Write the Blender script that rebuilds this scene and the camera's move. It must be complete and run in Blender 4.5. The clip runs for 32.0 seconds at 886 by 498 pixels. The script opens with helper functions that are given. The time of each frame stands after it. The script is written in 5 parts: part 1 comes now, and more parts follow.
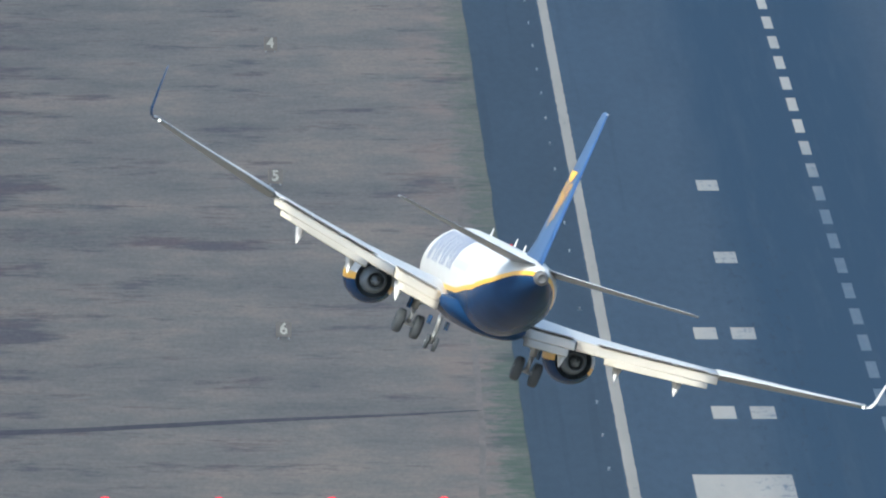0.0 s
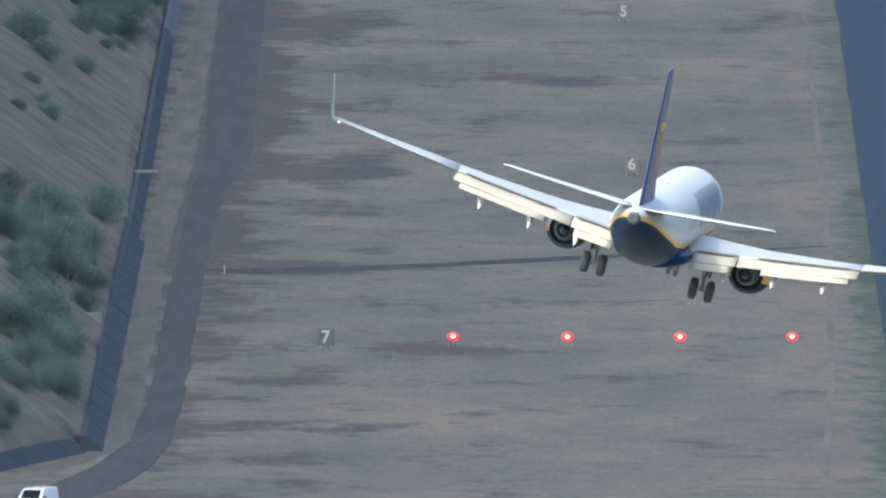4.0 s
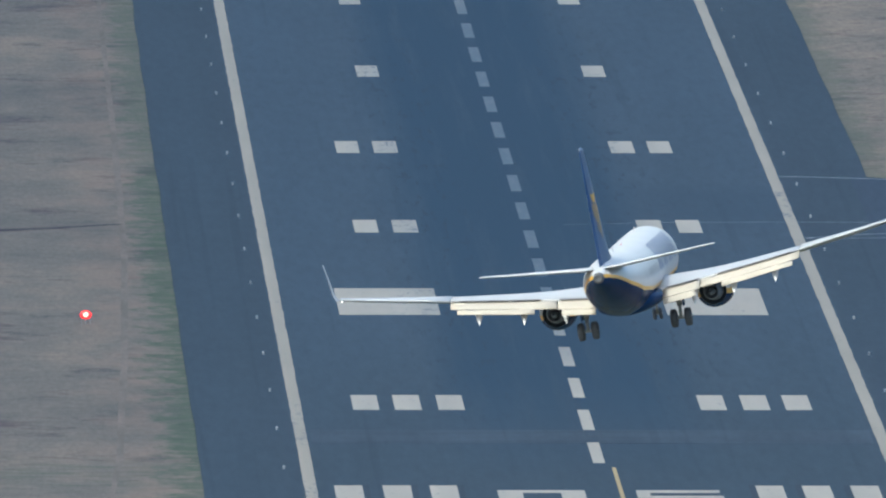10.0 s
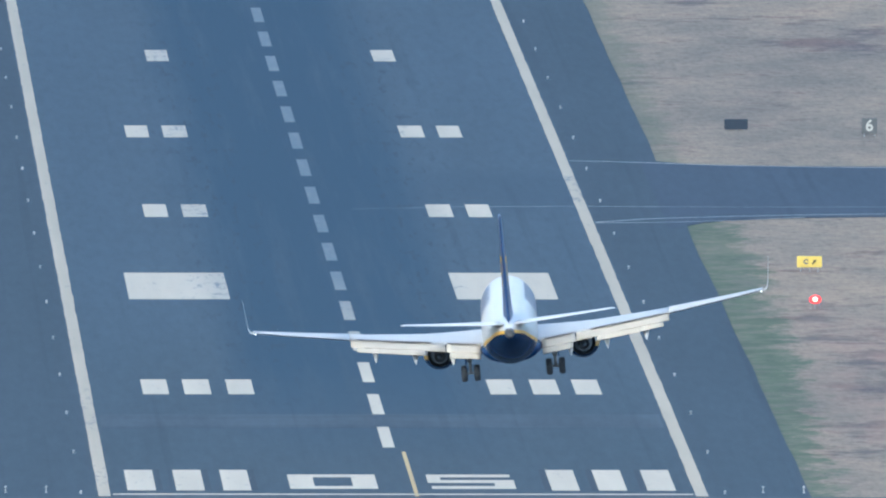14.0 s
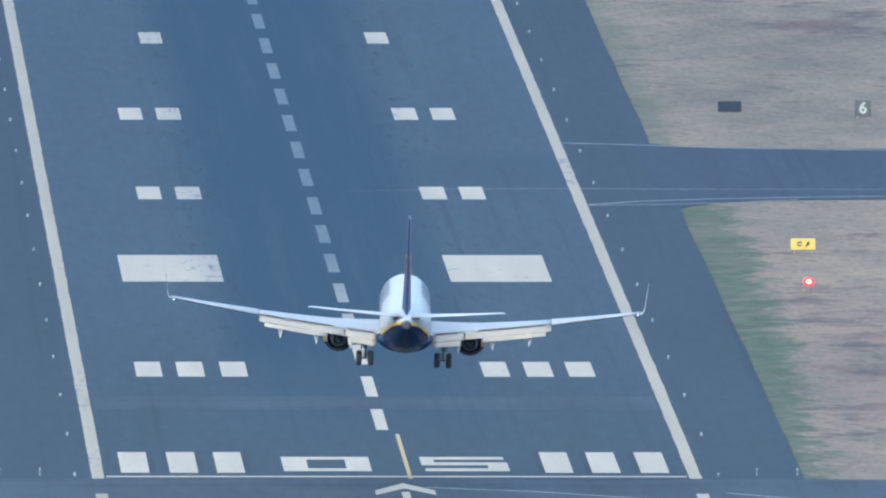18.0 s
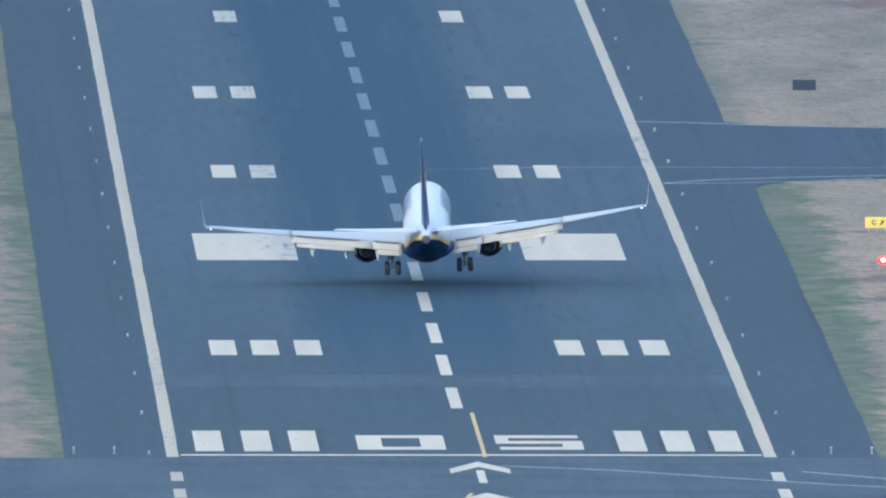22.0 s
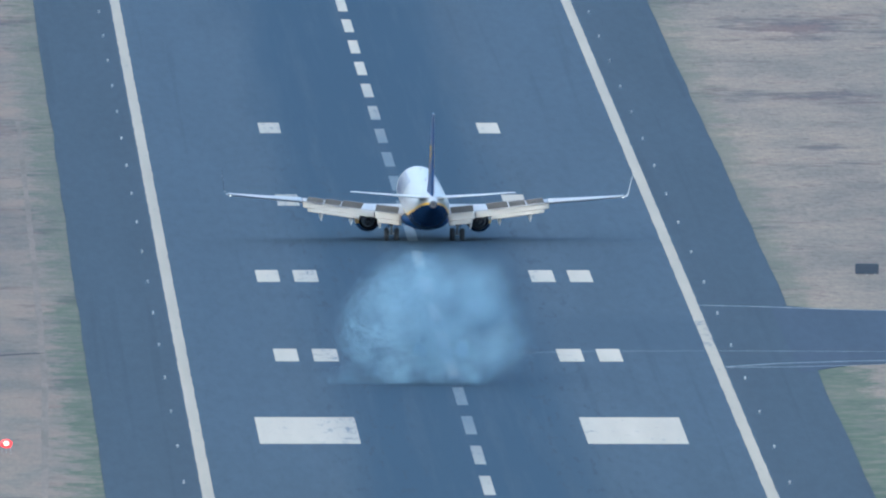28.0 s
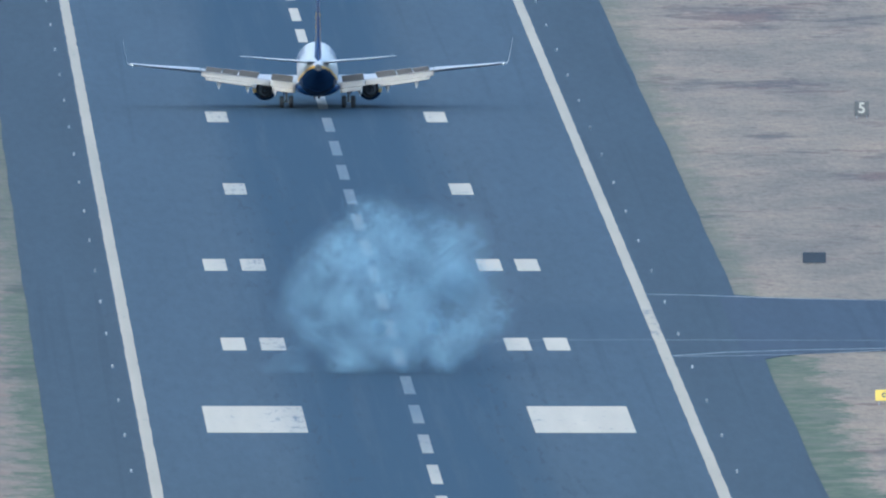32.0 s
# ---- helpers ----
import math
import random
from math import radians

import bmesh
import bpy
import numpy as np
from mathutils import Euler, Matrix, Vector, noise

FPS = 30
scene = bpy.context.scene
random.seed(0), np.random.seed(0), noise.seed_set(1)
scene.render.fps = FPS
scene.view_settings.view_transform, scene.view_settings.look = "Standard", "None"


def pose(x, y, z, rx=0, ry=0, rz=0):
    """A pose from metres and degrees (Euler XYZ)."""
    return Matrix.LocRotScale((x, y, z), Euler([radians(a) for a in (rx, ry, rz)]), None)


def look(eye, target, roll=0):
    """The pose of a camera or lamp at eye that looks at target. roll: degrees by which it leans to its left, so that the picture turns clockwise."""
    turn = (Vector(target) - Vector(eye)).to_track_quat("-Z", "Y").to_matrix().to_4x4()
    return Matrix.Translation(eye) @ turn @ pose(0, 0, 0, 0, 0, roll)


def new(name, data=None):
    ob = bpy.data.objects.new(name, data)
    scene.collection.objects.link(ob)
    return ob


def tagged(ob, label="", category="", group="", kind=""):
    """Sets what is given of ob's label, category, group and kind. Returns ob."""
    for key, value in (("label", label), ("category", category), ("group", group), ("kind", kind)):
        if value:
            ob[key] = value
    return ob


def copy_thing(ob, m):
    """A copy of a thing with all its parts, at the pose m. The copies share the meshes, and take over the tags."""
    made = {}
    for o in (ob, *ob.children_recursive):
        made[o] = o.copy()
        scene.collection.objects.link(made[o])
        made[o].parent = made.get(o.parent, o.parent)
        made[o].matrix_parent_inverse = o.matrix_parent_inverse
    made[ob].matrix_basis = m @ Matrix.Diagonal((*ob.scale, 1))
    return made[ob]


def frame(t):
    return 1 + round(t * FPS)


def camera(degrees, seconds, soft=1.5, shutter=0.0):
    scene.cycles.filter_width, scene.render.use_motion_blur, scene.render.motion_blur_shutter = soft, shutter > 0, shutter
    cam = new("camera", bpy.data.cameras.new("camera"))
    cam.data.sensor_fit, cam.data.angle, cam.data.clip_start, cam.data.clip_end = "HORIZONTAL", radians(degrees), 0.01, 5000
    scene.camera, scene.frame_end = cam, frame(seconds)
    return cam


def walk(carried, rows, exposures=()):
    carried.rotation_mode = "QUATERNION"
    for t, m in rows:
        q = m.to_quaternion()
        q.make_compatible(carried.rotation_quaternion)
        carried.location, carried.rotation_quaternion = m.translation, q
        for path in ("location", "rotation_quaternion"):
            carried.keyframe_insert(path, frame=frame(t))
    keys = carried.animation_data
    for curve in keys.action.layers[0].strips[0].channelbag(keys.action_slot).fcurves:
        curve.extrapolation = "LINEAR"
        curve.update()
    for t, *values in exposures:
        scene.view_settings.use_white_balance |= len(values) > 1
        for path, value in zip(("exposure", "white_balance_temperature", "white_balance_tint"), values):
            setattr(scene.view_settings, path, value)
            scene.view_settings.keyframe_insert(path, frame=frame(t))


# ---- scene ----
# ---- camera: one long lens on a fixed stand, panning after the aircraft ----
EYE = Vector((-58.63, -3639.83, 192.28))
cam = camera(1.0276, 32.0, soft=2.15)
PAN = [
    (0, 0.309, -2.5083), (0.5, 0.2095, -2.5228), (1, 0.0913, -2.564), (1.5, 0.0189, -2.6228), (2, -0.026, -2.666),
    (2.5, -0.1062, -2.6834), (4.5, -0.0795, -2.7068), (5, 0.0064, -2.7176), (5.5, 0.1148, -2.7249), (6, 0.2182, -2.7275),
    (6.5, 0.3046, -2.7288), (7, 0.3642, -2.7262), (7.5, 0.4129, -2.7254), (8, 0.4828, -2.7295), (8.5, 0.5941, -2.7307),
    (9, 0.6457, -2.7286), (9.5, 0.6917, -2.7267), (10, 0.7254, -2.7238), (10.5, 0.7751, -2.7209), (11, 0.8088, -2.7208),
    (11.5, 0.7963, -2.7226), (12, 0.8283, -2.7286), (12.5, 0.8754, -2.7364), (13, 0.8998, -2.7398), (13.5, 0.9406, -2.7404),
    (14, 0.9696, -2.7416), (14.5, 0.9785, -2.744), (16.5, 0.9633, -2.7552), (17, 0.9597, -2.7565), (17.5, 0.9721, -2.7598),
    (18, 0.9771, -2.7621), (18.5, 0.9714, -2.7732), (19, 0.9376, -2.7904), (19.5, 0.9203, -2.7987), (20, 0.9201, -2.8075),
    (20.5, 0.921, -2.8091), (21, 0.9233, -2.8069), (21.5, 0.9051, -2.7987), (22, 0.8906, -2.7872), (22.5, 0.889, -2.7668),
    (23, 0.8897, -2.742), (23.5, 0.8952, -2.7293), (24, 0.89, -2.7209), (24.5, 0.8659, -2.7085), (25, 0.8042, -2.6653),
    (25.5, 0.7715, -2.59), (27.5, 0.8137, -2.5744), (28, 0.8175, -2.5742), (28.5, 0.8092, -2.5685), (29, 0.8174, -2.5691),
    (29.5, 0.8294, -2.5748), (30, 0.8532, -2.5815), (30.5, 0.863, -2.585), (31, 0.8649, -2.584), (31.5, 0.8727, -2.5836),
    (32, 0.8786, -2.587),
]


def aim(yaw, tilt):
    y, p = radians(yaw), radians(tilt)
    way = Vector((math.sin(y) * math.cos(p), math.cos(y) * math.cos(p), math.sin(p)))
    return look(EYE, EYE + way * 1000.0, 0.0744)


GAIN, KELVIN, TINT = 1.42, 5420, -1
walk(cam, [(t, aim(yaw, tilt)) for t, yaw, tilt in PAN],
     exposures=[(t, GAIN + stops, KELVIN + k, TINT + tint) for t, stops, k, tint in (
         (0.0, -0.2, 230, 1), (2.5, -0.13, 230, 1), (5.0, -0.17, 225, 1), (8.0, -0.24, 220, 1), (11.9, -0.36, 90, 0), (13.0, 0.13, 0, 0), (14.0, 0.23, 0, 0), (32.0, 0.265, -20, 0))])

# ---- daylight: afternoon sun behind the camera and to its left; the airfield itself lies in a cloud's shade ----
SUN_ELEVATION, SUN_AZIMUTH = radians(46), radians(-145)   # azimuth counted from the runway's direction
world = bpy.data.worlds.new("sky")
scene.world = world
world.use_nodes = True
wn = world.node_tree.nodes
sky = wn.new("ShaderNodeTexSky")
sky.sky_type, sky.sun_disc = "NISHITA", False
sky.sun_elevation, sky.sun_rotation = SUN_ELEVATION, SUN_AZIMUTH
sky.air_density, sky.dust_density = 1.0, 6.0
world.node_tree.links.new(sky.outputs[0], wn["Background"].inputs[0])
wn["Background"].inputs[1].default_value = 0.15
sun = new("sun", bpy.data.lights.new("sun", "SUN"))
sun.data.energy, sun.data.angle, sun.data.color = 1.35, radians(0.53), (1.0, 0.89, 0.71)
SUN_DIR = Vector((math.sin(SUN_AZIMUTH) * math.cos(SUN_ELEVATION), math.cos(SUN_AZIMUTH) * math.cos(SUN_ELEVATION), math.sin(SUN_ELEVATION)))
sun.matrix_world = look(SUN_DIR * 500, (0, 0, 0))


# ---- materials ----
def nodes_of(name):
    m = bpy.data.materials.new(name)
    m.use_nodes = True
    return m, m.node_tree.nodes, m.node_tree.links, m.node_tree.nodes["Principled BSDF"]


def coords(N, L, scale=(1, 1, 1), offset=(0, 0, 0), space="world"):
    """World or object coordinates, scaled per axis."""
    if space == "world":
        src = N.new("ShaderNodeNewGeometry").outputs["Position"]
    else:
        src = N.new("ShaderNodeTexCoord").outputs["Object"]
    mp = N.new("ShaderNodeMapping")
    mp.inputs["Scale"].default_value = scale
    mp.inputs["Location"].default_value = offset
    L.new(src, mp.inputs["Vector"])
    return mp.outputs[0]


def noise_of(N, L, vec, scale, detail=4.0, rough=0.55):
    n = N.new("ShaderNodeTexNoise")
    n.inputs["Scale"].default_value, n.inputs["Detail"].default_value, n.inputs["Roughness"].default_value = scale, detail, rough
    L.new(vec, n.inputs["Vector"])
    return n.outputs["Fac"]


def ramp(N, L, fac, stops):
    r = N.new("ShaderNodeValToRGB")
    r.color_ramp.elements[0].position, r.color_ramp.elements[0].color = stops[0][0], (*stops[0][1], 1)
    r.color_ramp.elements[1].position, r.color_ramp.elements[1].color = stops[-1][0], (*stops[-1][1], 1)
    for p, c in stops[1:-1]:
        e = r.color_ramp.elements.new(p)
        e.color = (*c, 1)
    L.new(fac, r.inputs[0])
    return r.outputs[0]


def grey(N, L, fac, lo, hi):
    m = N.new("ShaderNodeMapRange")
    m.inputs["From Min"].default_value, m.inputs["From Max"].default_value = lo, hi
    L.new(fac, m.inputs["Value"])
    return m.outputs[0]


def mix(N, L, fac, a, b, mode="MIX"):
    m = N.new("ShaderNodeMix")
    m.data_type, m.blend_type = "RGBA", mode
    for sock, val in ((m.inputs[0], fac), (m.inputs[6], a), (m.inputs[7], b)):
        if isinstance(val, (int, float)):
            sock.default_value = val
        elif isinstance(val, tuple):
            sock.default_value = (*val, 1)
        else:
            L.new(val, sock)
    return m.outputs[2]


def maths(N, L, op, a, b=0.0):
    m = N.new("ShaderNodeMath")
    m.operation = op
    for sock, val in zip(m.inputs, (a, b)):
        if isinstance(val, (int, float)):
            sock.default_value = val
        else:
            L.new(val, sock)
    return m.outputs[0]


def bump(N, L, B, height, strength, distance):
    b = N.new("ShaderNodeBump")
    b.inputs["Strength"].default_value, b.inputs["Distance"].default_value = strength, distance
    L.new(height, b.inputs["Height"])
    L.new(b.outputs[0], B.inputs["Normal"])


def plain(name, colour, rough=0.5, metal=0.0, vary=0.12, scale=1.2, coat=0.0, glow=None, spec=0.5):
    """Painted or bare surface with broad stains and fine grain."""
    m, N, L, B = nodes_of(name)
    v = coords(N, L, space="object")
    dark = tuple(c * (1 - vary) for c in colour)
    light = tuple(min(1, c * (1 + vary * 0.6)) for c in colour)
    big = noise_of(N, L, v, scale, 5)
    fine = noise_of(N, L, v, scale * 14, 3)
    c1 = ramp(N, L, big, [(0.3, dark), (0.7, light)])
    col = mix(N, L, grey(N, L, fine, 0.2, 0.8), c1, tuple(c * (1 - vary * 0.5) for c in colour))
    mm = mix(N, L, 0.6, c1, col)
    L.new(mm, B.inputs["Base Color"])
    B.inputs["Roughness"].default_value, B.inputs["Metallic"].default_value = rough, metal
    B.inputs["Coat Weight"].default_value = coat
    B.inputs["Specular IOR Level"].default_value = spec
    if glow:
        B.inputs["Emission Color"].default_value, B.inputs["Emission Strength"].default_value = (*glow[0], 1), glow[1]
    return m


def ground_material():
    """Dry mown grass and bare soil in patches, greener along the pavement, shrubby soil on the bank."""
    m, N, L, B = nodes_of("dry_grass")
    v = coords(N, L)
    pos = N.new("ShaderNodeSeparateXYZ")
    L.new(coords(N, L), pos.inputs[0])
    x, y = pos.outputs[0], pos.outputs[1]
    broad = noise_of(N, L, coords(N, L, (1, 0.3, 1)), 0.035, 4, 0.55)
    tone = noise_of(N, L, coords(N, L, (1, 0.22, 1), (13, 4, 0)), 0.16, 5, 0.6)
    streak = noise_of(N, L, coords(N, L, (0.26, 0.17, 1), (3, 8, 0)), 1.0, 4, 0.6)
    fine = noise_of(N, L, coords(N, L, (0.8, 0.3, 1)), 1.0, 5, 0.65)
    blend = maths(N, L, "ADD", maths(N, L, "MULTIPLY", broad, 0.5), maths(N, L, "ADD", maths(N, L, "MULTIPLY", tone, 0.35), maths(N, L, "MULTIPLY", streak, 0.15)))
    straw = ramp(N, L, blend, [(0.38, GRASS_DARK), (0.5, GRASS_MID), (0.62, GRASS_LIGHT)])
    soil = ramp(N, L, tone, [(0.4, SOIL_A), (0.6, SOIL_B)])
    # bare soil: scattered patches, more of them towards the dirt track, and a few broad ones
    spots = noise_of(N, L, coords(N, L, (0.8, 0.34, 1), (5, 70, 0)), 0.12, 3.0, 0.5)
    level = maths(N, L, "ADD", spots, maths(N, L, "MULTIPLY", maths(N, L, "SUBTRACT", streak, 0.5), 0.62))
    level = maths(N, L, "ADD", level, maths(N, L, "MULTIPLY", maths(N, L, "SUBTRACT", fine, 0.5), 0.3))
    level = maths(N, L, "ADD", level, maths(N, L, "ADD", maths(N, L, "MULTIPLY", grey(N, L, x, -62.0, -84.0), 0.12), maths(N, L, "MULTIPLY", grey(N, L, x, -91.0, -93.0), -0.07)))
    for cx, cy, rx, ry in ((-80, 590, 15, 30), (-74, 570, 20, 15), (-78, 399, 11, 9), (-69, 406, 10, 6), (-64, 270, 9, 26), (-79, 872, 12, 36), (-36, 884, 7, 40), (37.5, 257, 7, 44), (43, 205, 9, 34), (40, 150, 8, 22), (45, 110, 9, 26), (37, 78, 8, 36), (-60, 760, 16, 24), (-80, 403, 9, 18), (-82, 690, 9, 60), (46, 1120, 15, 44), (43, 955, 14, 30), (52, 760, 12, 22)):
        off = N.new("ShaderNodeVectorMath")
        off.operation = "LENGTH"
        L.new(coords(N, L, (1.0 / rx, 1.0 / ry, 0), (-cx / rx, -cy / ry, 0)), off.inputs[0])
        level = maths(N, L, "ADD", level, maths(N, L, "MULTIPLY", maths(N, L, "MAXIMUM", maths(N, L, "SUBTRACT", 1.0, off.outputs["Value"]), 0.0), 0.26))
    # earth thrown out by the wheels, thinning away from the track in tongues
    mid = N.new("ShaderNodeFloatCurve")
    pts = mid.mapping.curves[0].points
    for at, off in zip((0.0, 0.18, 0.33, 0.4, 0.5), (0.28, 0.28, 0.34, 0.62, 0.6)):
        pts.new(at, off)
    mid.mapping.update()
    L.new(grey(N, L, y, 100.0, 1500.0), mid.inputs["Value"])
    centre = maths(N, L, "ADD", -87.5, maths(N, L, "MULTIPLY", mid.outputs[0], 5.0))
    away = maths(N, L, "SUBTRACT", x, centre)
    tongue = maths(N, L, "MULTIPLY", maths(N, L, "SUBTRACT", noise_of(N, L, coords(N, L, (0.12, 1.0, 1), (4, 31, 0)), 0.09, 4, 0.6), 0.5), 13.0)
    spill = maths(N, L, "MULTIPLY", grey(N, L, maths(N, L, "SUBTRACT", away, tongue), 5.2, 1.6), grey(N, L, away, -2.7, -1.9))
    spill = maths(N, L, "MULTIPLY", spill, grey(N, L, y, 90.0, 150.0))
    level = maths(N, L, "ADD", level, maths(N, L, "MULTIPLY", spill, maths(N, L, "ADD", 0.1, maths(N, L, "MULTIPLY", grey(N, L, y, 425.0, 475.0), 0.27))))
    bare = grey(N, L, level, 0.59, 0.74)
    col = mix(N, L, maths(N, L, "MULTIPLY", bare, 0.9), straw, soil)
    col = mix(N, L, grey(N, L, fine, 0.3, 0.75), col, mix(N, L, 1.0, col, (0.84, 0.85, 0.86), "MULTIPLY"))
    grit = noise_of(N, L, coords(N, L, (1.0, 0.07, 1), (1, 6, 0)), 2.6, 5, 0.7)
    col = mix(N, L, grey(N, L, grit, 0.38, 0.7), col, mix(N, L, 1.0, col, (0.81, 0.82, 0.83), "MULTIPLY"))
    # green fringe beside the pavement
    edge = maths(N, L, "SUBTRACT", maths(N, L, "ABSOLUTE", x), 30.0)
    ragged = noise_of(N, L, coords(N, L, (0.35, 0.12, 1)), 0.8, 6, 0.75)
    reach = maths(N, L, "ADD", edge, maths(N, L, "MULTIPLY", maths(N, L, "SUBTRACT", ragged, 0.5), 13.0))
    near_taxi = maths(N, L, "MULTIPLY", maths(N, L, "MULTIPLY", grey(N, L, y, 40.0, 200.0), grey(N, L, y, 425.0, 415.0)), grey(N, L, x, 0.0, 1.0))
    reach = maths(N, L, "SUBTRACT", reach, maths(N, L, "MULTIPLY", near_taxi, 2.0))
    lush = noise_of(N, L, coords(N, L, (0.1, 0.5, 1)), 0.03, 3)
    thin = maths(N, L, "ADD", 0.62, maths(N, L, "MULTIPLY", grey(N, L, y, 640.0, 420.0), 0.38))
    thin = maths(N, L, "MULTIPLY", thin, maths(N, L, "SUBTRACT", 1.0, maths(N, L, "MULTIPLY", maths(N, L, "MULTIPLY", grey(N, L, y, 500.0, 520.0), grey(N, L, x, 0.0, 1.0)), 0.3)))
    green = maths(N, L, "MULTIPLY", maths(N, L, "MULTIPLY", grey(N, L, reach, 3.0, 1.0), grey(N, L, lush, 0.2, 0.45)), thin)
    col = mix(N, L, maths(N, L, "MULTIPLY", maths(N, L, "MULTIPLY", green, maths(N, L, "ADD", 0.45, maths(N, L, "MULTIPLY", grey(N, L, streak, 0.38, 0.56), 0.55))), 0.85), col, ramp(N, L, fine, [(0.3, (0.052, 0.088, 0.06)), (0.7, (0.11, 0.143, 0.092))]))
    # low weeds reaching into the dry grass by the threshold
    weeds = maths(N, L, "MULTIPLY", maths(N, L, "MULTIPLY", grey(N, L, y, 20.0, 40.0), grey(N, L, y, 75.0, 55.0)), maths(N, L, "MULTIPLY", grey(N, L, x, -58.0, -40.0), grey(N, L, x, -20.0, -25.0)))
    weeds = maths(N, L, "MULTIPLY", weeds, grey(N, L, noise_of(N, L, coords(N, L, (0.22, 0.3, 1), (8, 2, 0)), 0.8, 4, 0.6), 0.45, 0.62))
    col = mix(N, L, maths(N, L, "MULTIPLY", weeds, 0.55), col, (0.1, 0.125, 0.09))
    warm = maths(N, L, "MULTIPLY", maths(N, L, "MULTIPLY", grey(N, L, reach, 2.0, 3.5), grey(N, L, reach, 9.0, 5.0)), grey(N, L, tone, 0.35, 0.6))
    col = mix(N, L, maths(N, L, "MULTIPLY", maths(N, L, "MULTIPLY", warm, grey(N, L, x, 0.0, -1.0)), 0.45), col, (0.27, 0.20, 0.155))
    # paler, streakier hay east of the runway
    east = maths(N, L, "MULTIPLY", grey(N, L, x, 29.0, 31.0), maths(N, L, "SUBTRACT", 1.0, green))
    col = mix(N, L, east, col, mix(N, L, 1.0, col, (1.27, 1.19, 1.13), "MULTIPLY"))
    tuft = noise_of(N, L, coords(N, L, (0.7, 0.32, 1), (17, 3, 0)), 1.3, 5, 0.65)
    col = mix(N, L, maths(N, L, "MULTIPLY", east, grey(N, L, tuft, 0.52, 0.66)), col, mix(N, L, 1.0, col, (0.74, 0.75, 0.78), "MULTIPLY"))
    rusty = maths(N, L, "MULTIPLY", maths(N, L, "MULTIPLY", grey(N, L, x, 33.0, 39.0), maths(N, L, "MULTIPLY", grey(N, L, y, 50.0, 90.0), grey(N, L, y, 290.0, 200.0))), grey(N, L, tone, 0.4, 0.58))
    col = mix(N, L, maths(N, L, "MULTIPLY", maths(N, L, "MULTIPLY", rusty, maths(N, L, "SUBTRACT", 1.0, green)), 0.5), col, (0.29, 0.2, 0.165))
    # low greenery on the bank
    rough_bank = noise_of(N, L, coords(N, L, (0.22, 0.13, 0.0), (6, 1, 0)), 1.0, 6, 0.6)
    col = mix(N, L, maths(N, L, "MULTIPLY", grey(N, L, x, -92.0, -93.0), grey(N, L, rough_bank, 0.4, 0.56)), col, (0.222, 0.172, 0.148))
    wild = maths(N, L, "MULTIPLY", grey(N, L, x, -92.5, -93.5), grey(N, L, noise_of(N, L, coords(N, L, (0.3, 0.16, 0.0), (2, 9, 0)), 0.7, 5, 0.6), 0.42, 0.56))
    col = mix(N, L, maths(N, L, "MULTIPLY", wild, 0.6), col, (0.1, 0.115, 0.1))
    # unseen sea beyond the airfield, added so fin and belly pick up blue
    sea = maths(N, L, "MAXIMUM", grey(N, L, y, 2600.0, 2640.0), grey(N, L, x, 190.0, 200.0))
    col = mix(N, L, sea, col, (0.03, 0.075, 0.11))
    L.new(col, B.inputs["Base Color"])
    L.new(maths(N, L, "SUBTRACT", 0.95, maths(N, L, "MULTIPLY", sea, 0.65)), B.inputs["Roughness"])
    L.new(maths(N, L, "ADD", 0.1, maths(N, L, "MULTIPLY", sea, 0.4)), B.inputs["Specular IOR Level"])
    bump(N, L, B, fine, 0.5, 0.15)
    return m


GRASS_DARK, GRASS_MID, GRASS_LIGHT = (0.167, 0.154, 0.136), (0.223, 0.197, 0.164), (0.294, 0.24, 0.187)
SOIL_A, SOIL_B = (0.116, 0.105, 0.108), (0.15, 0.114, 0.108)


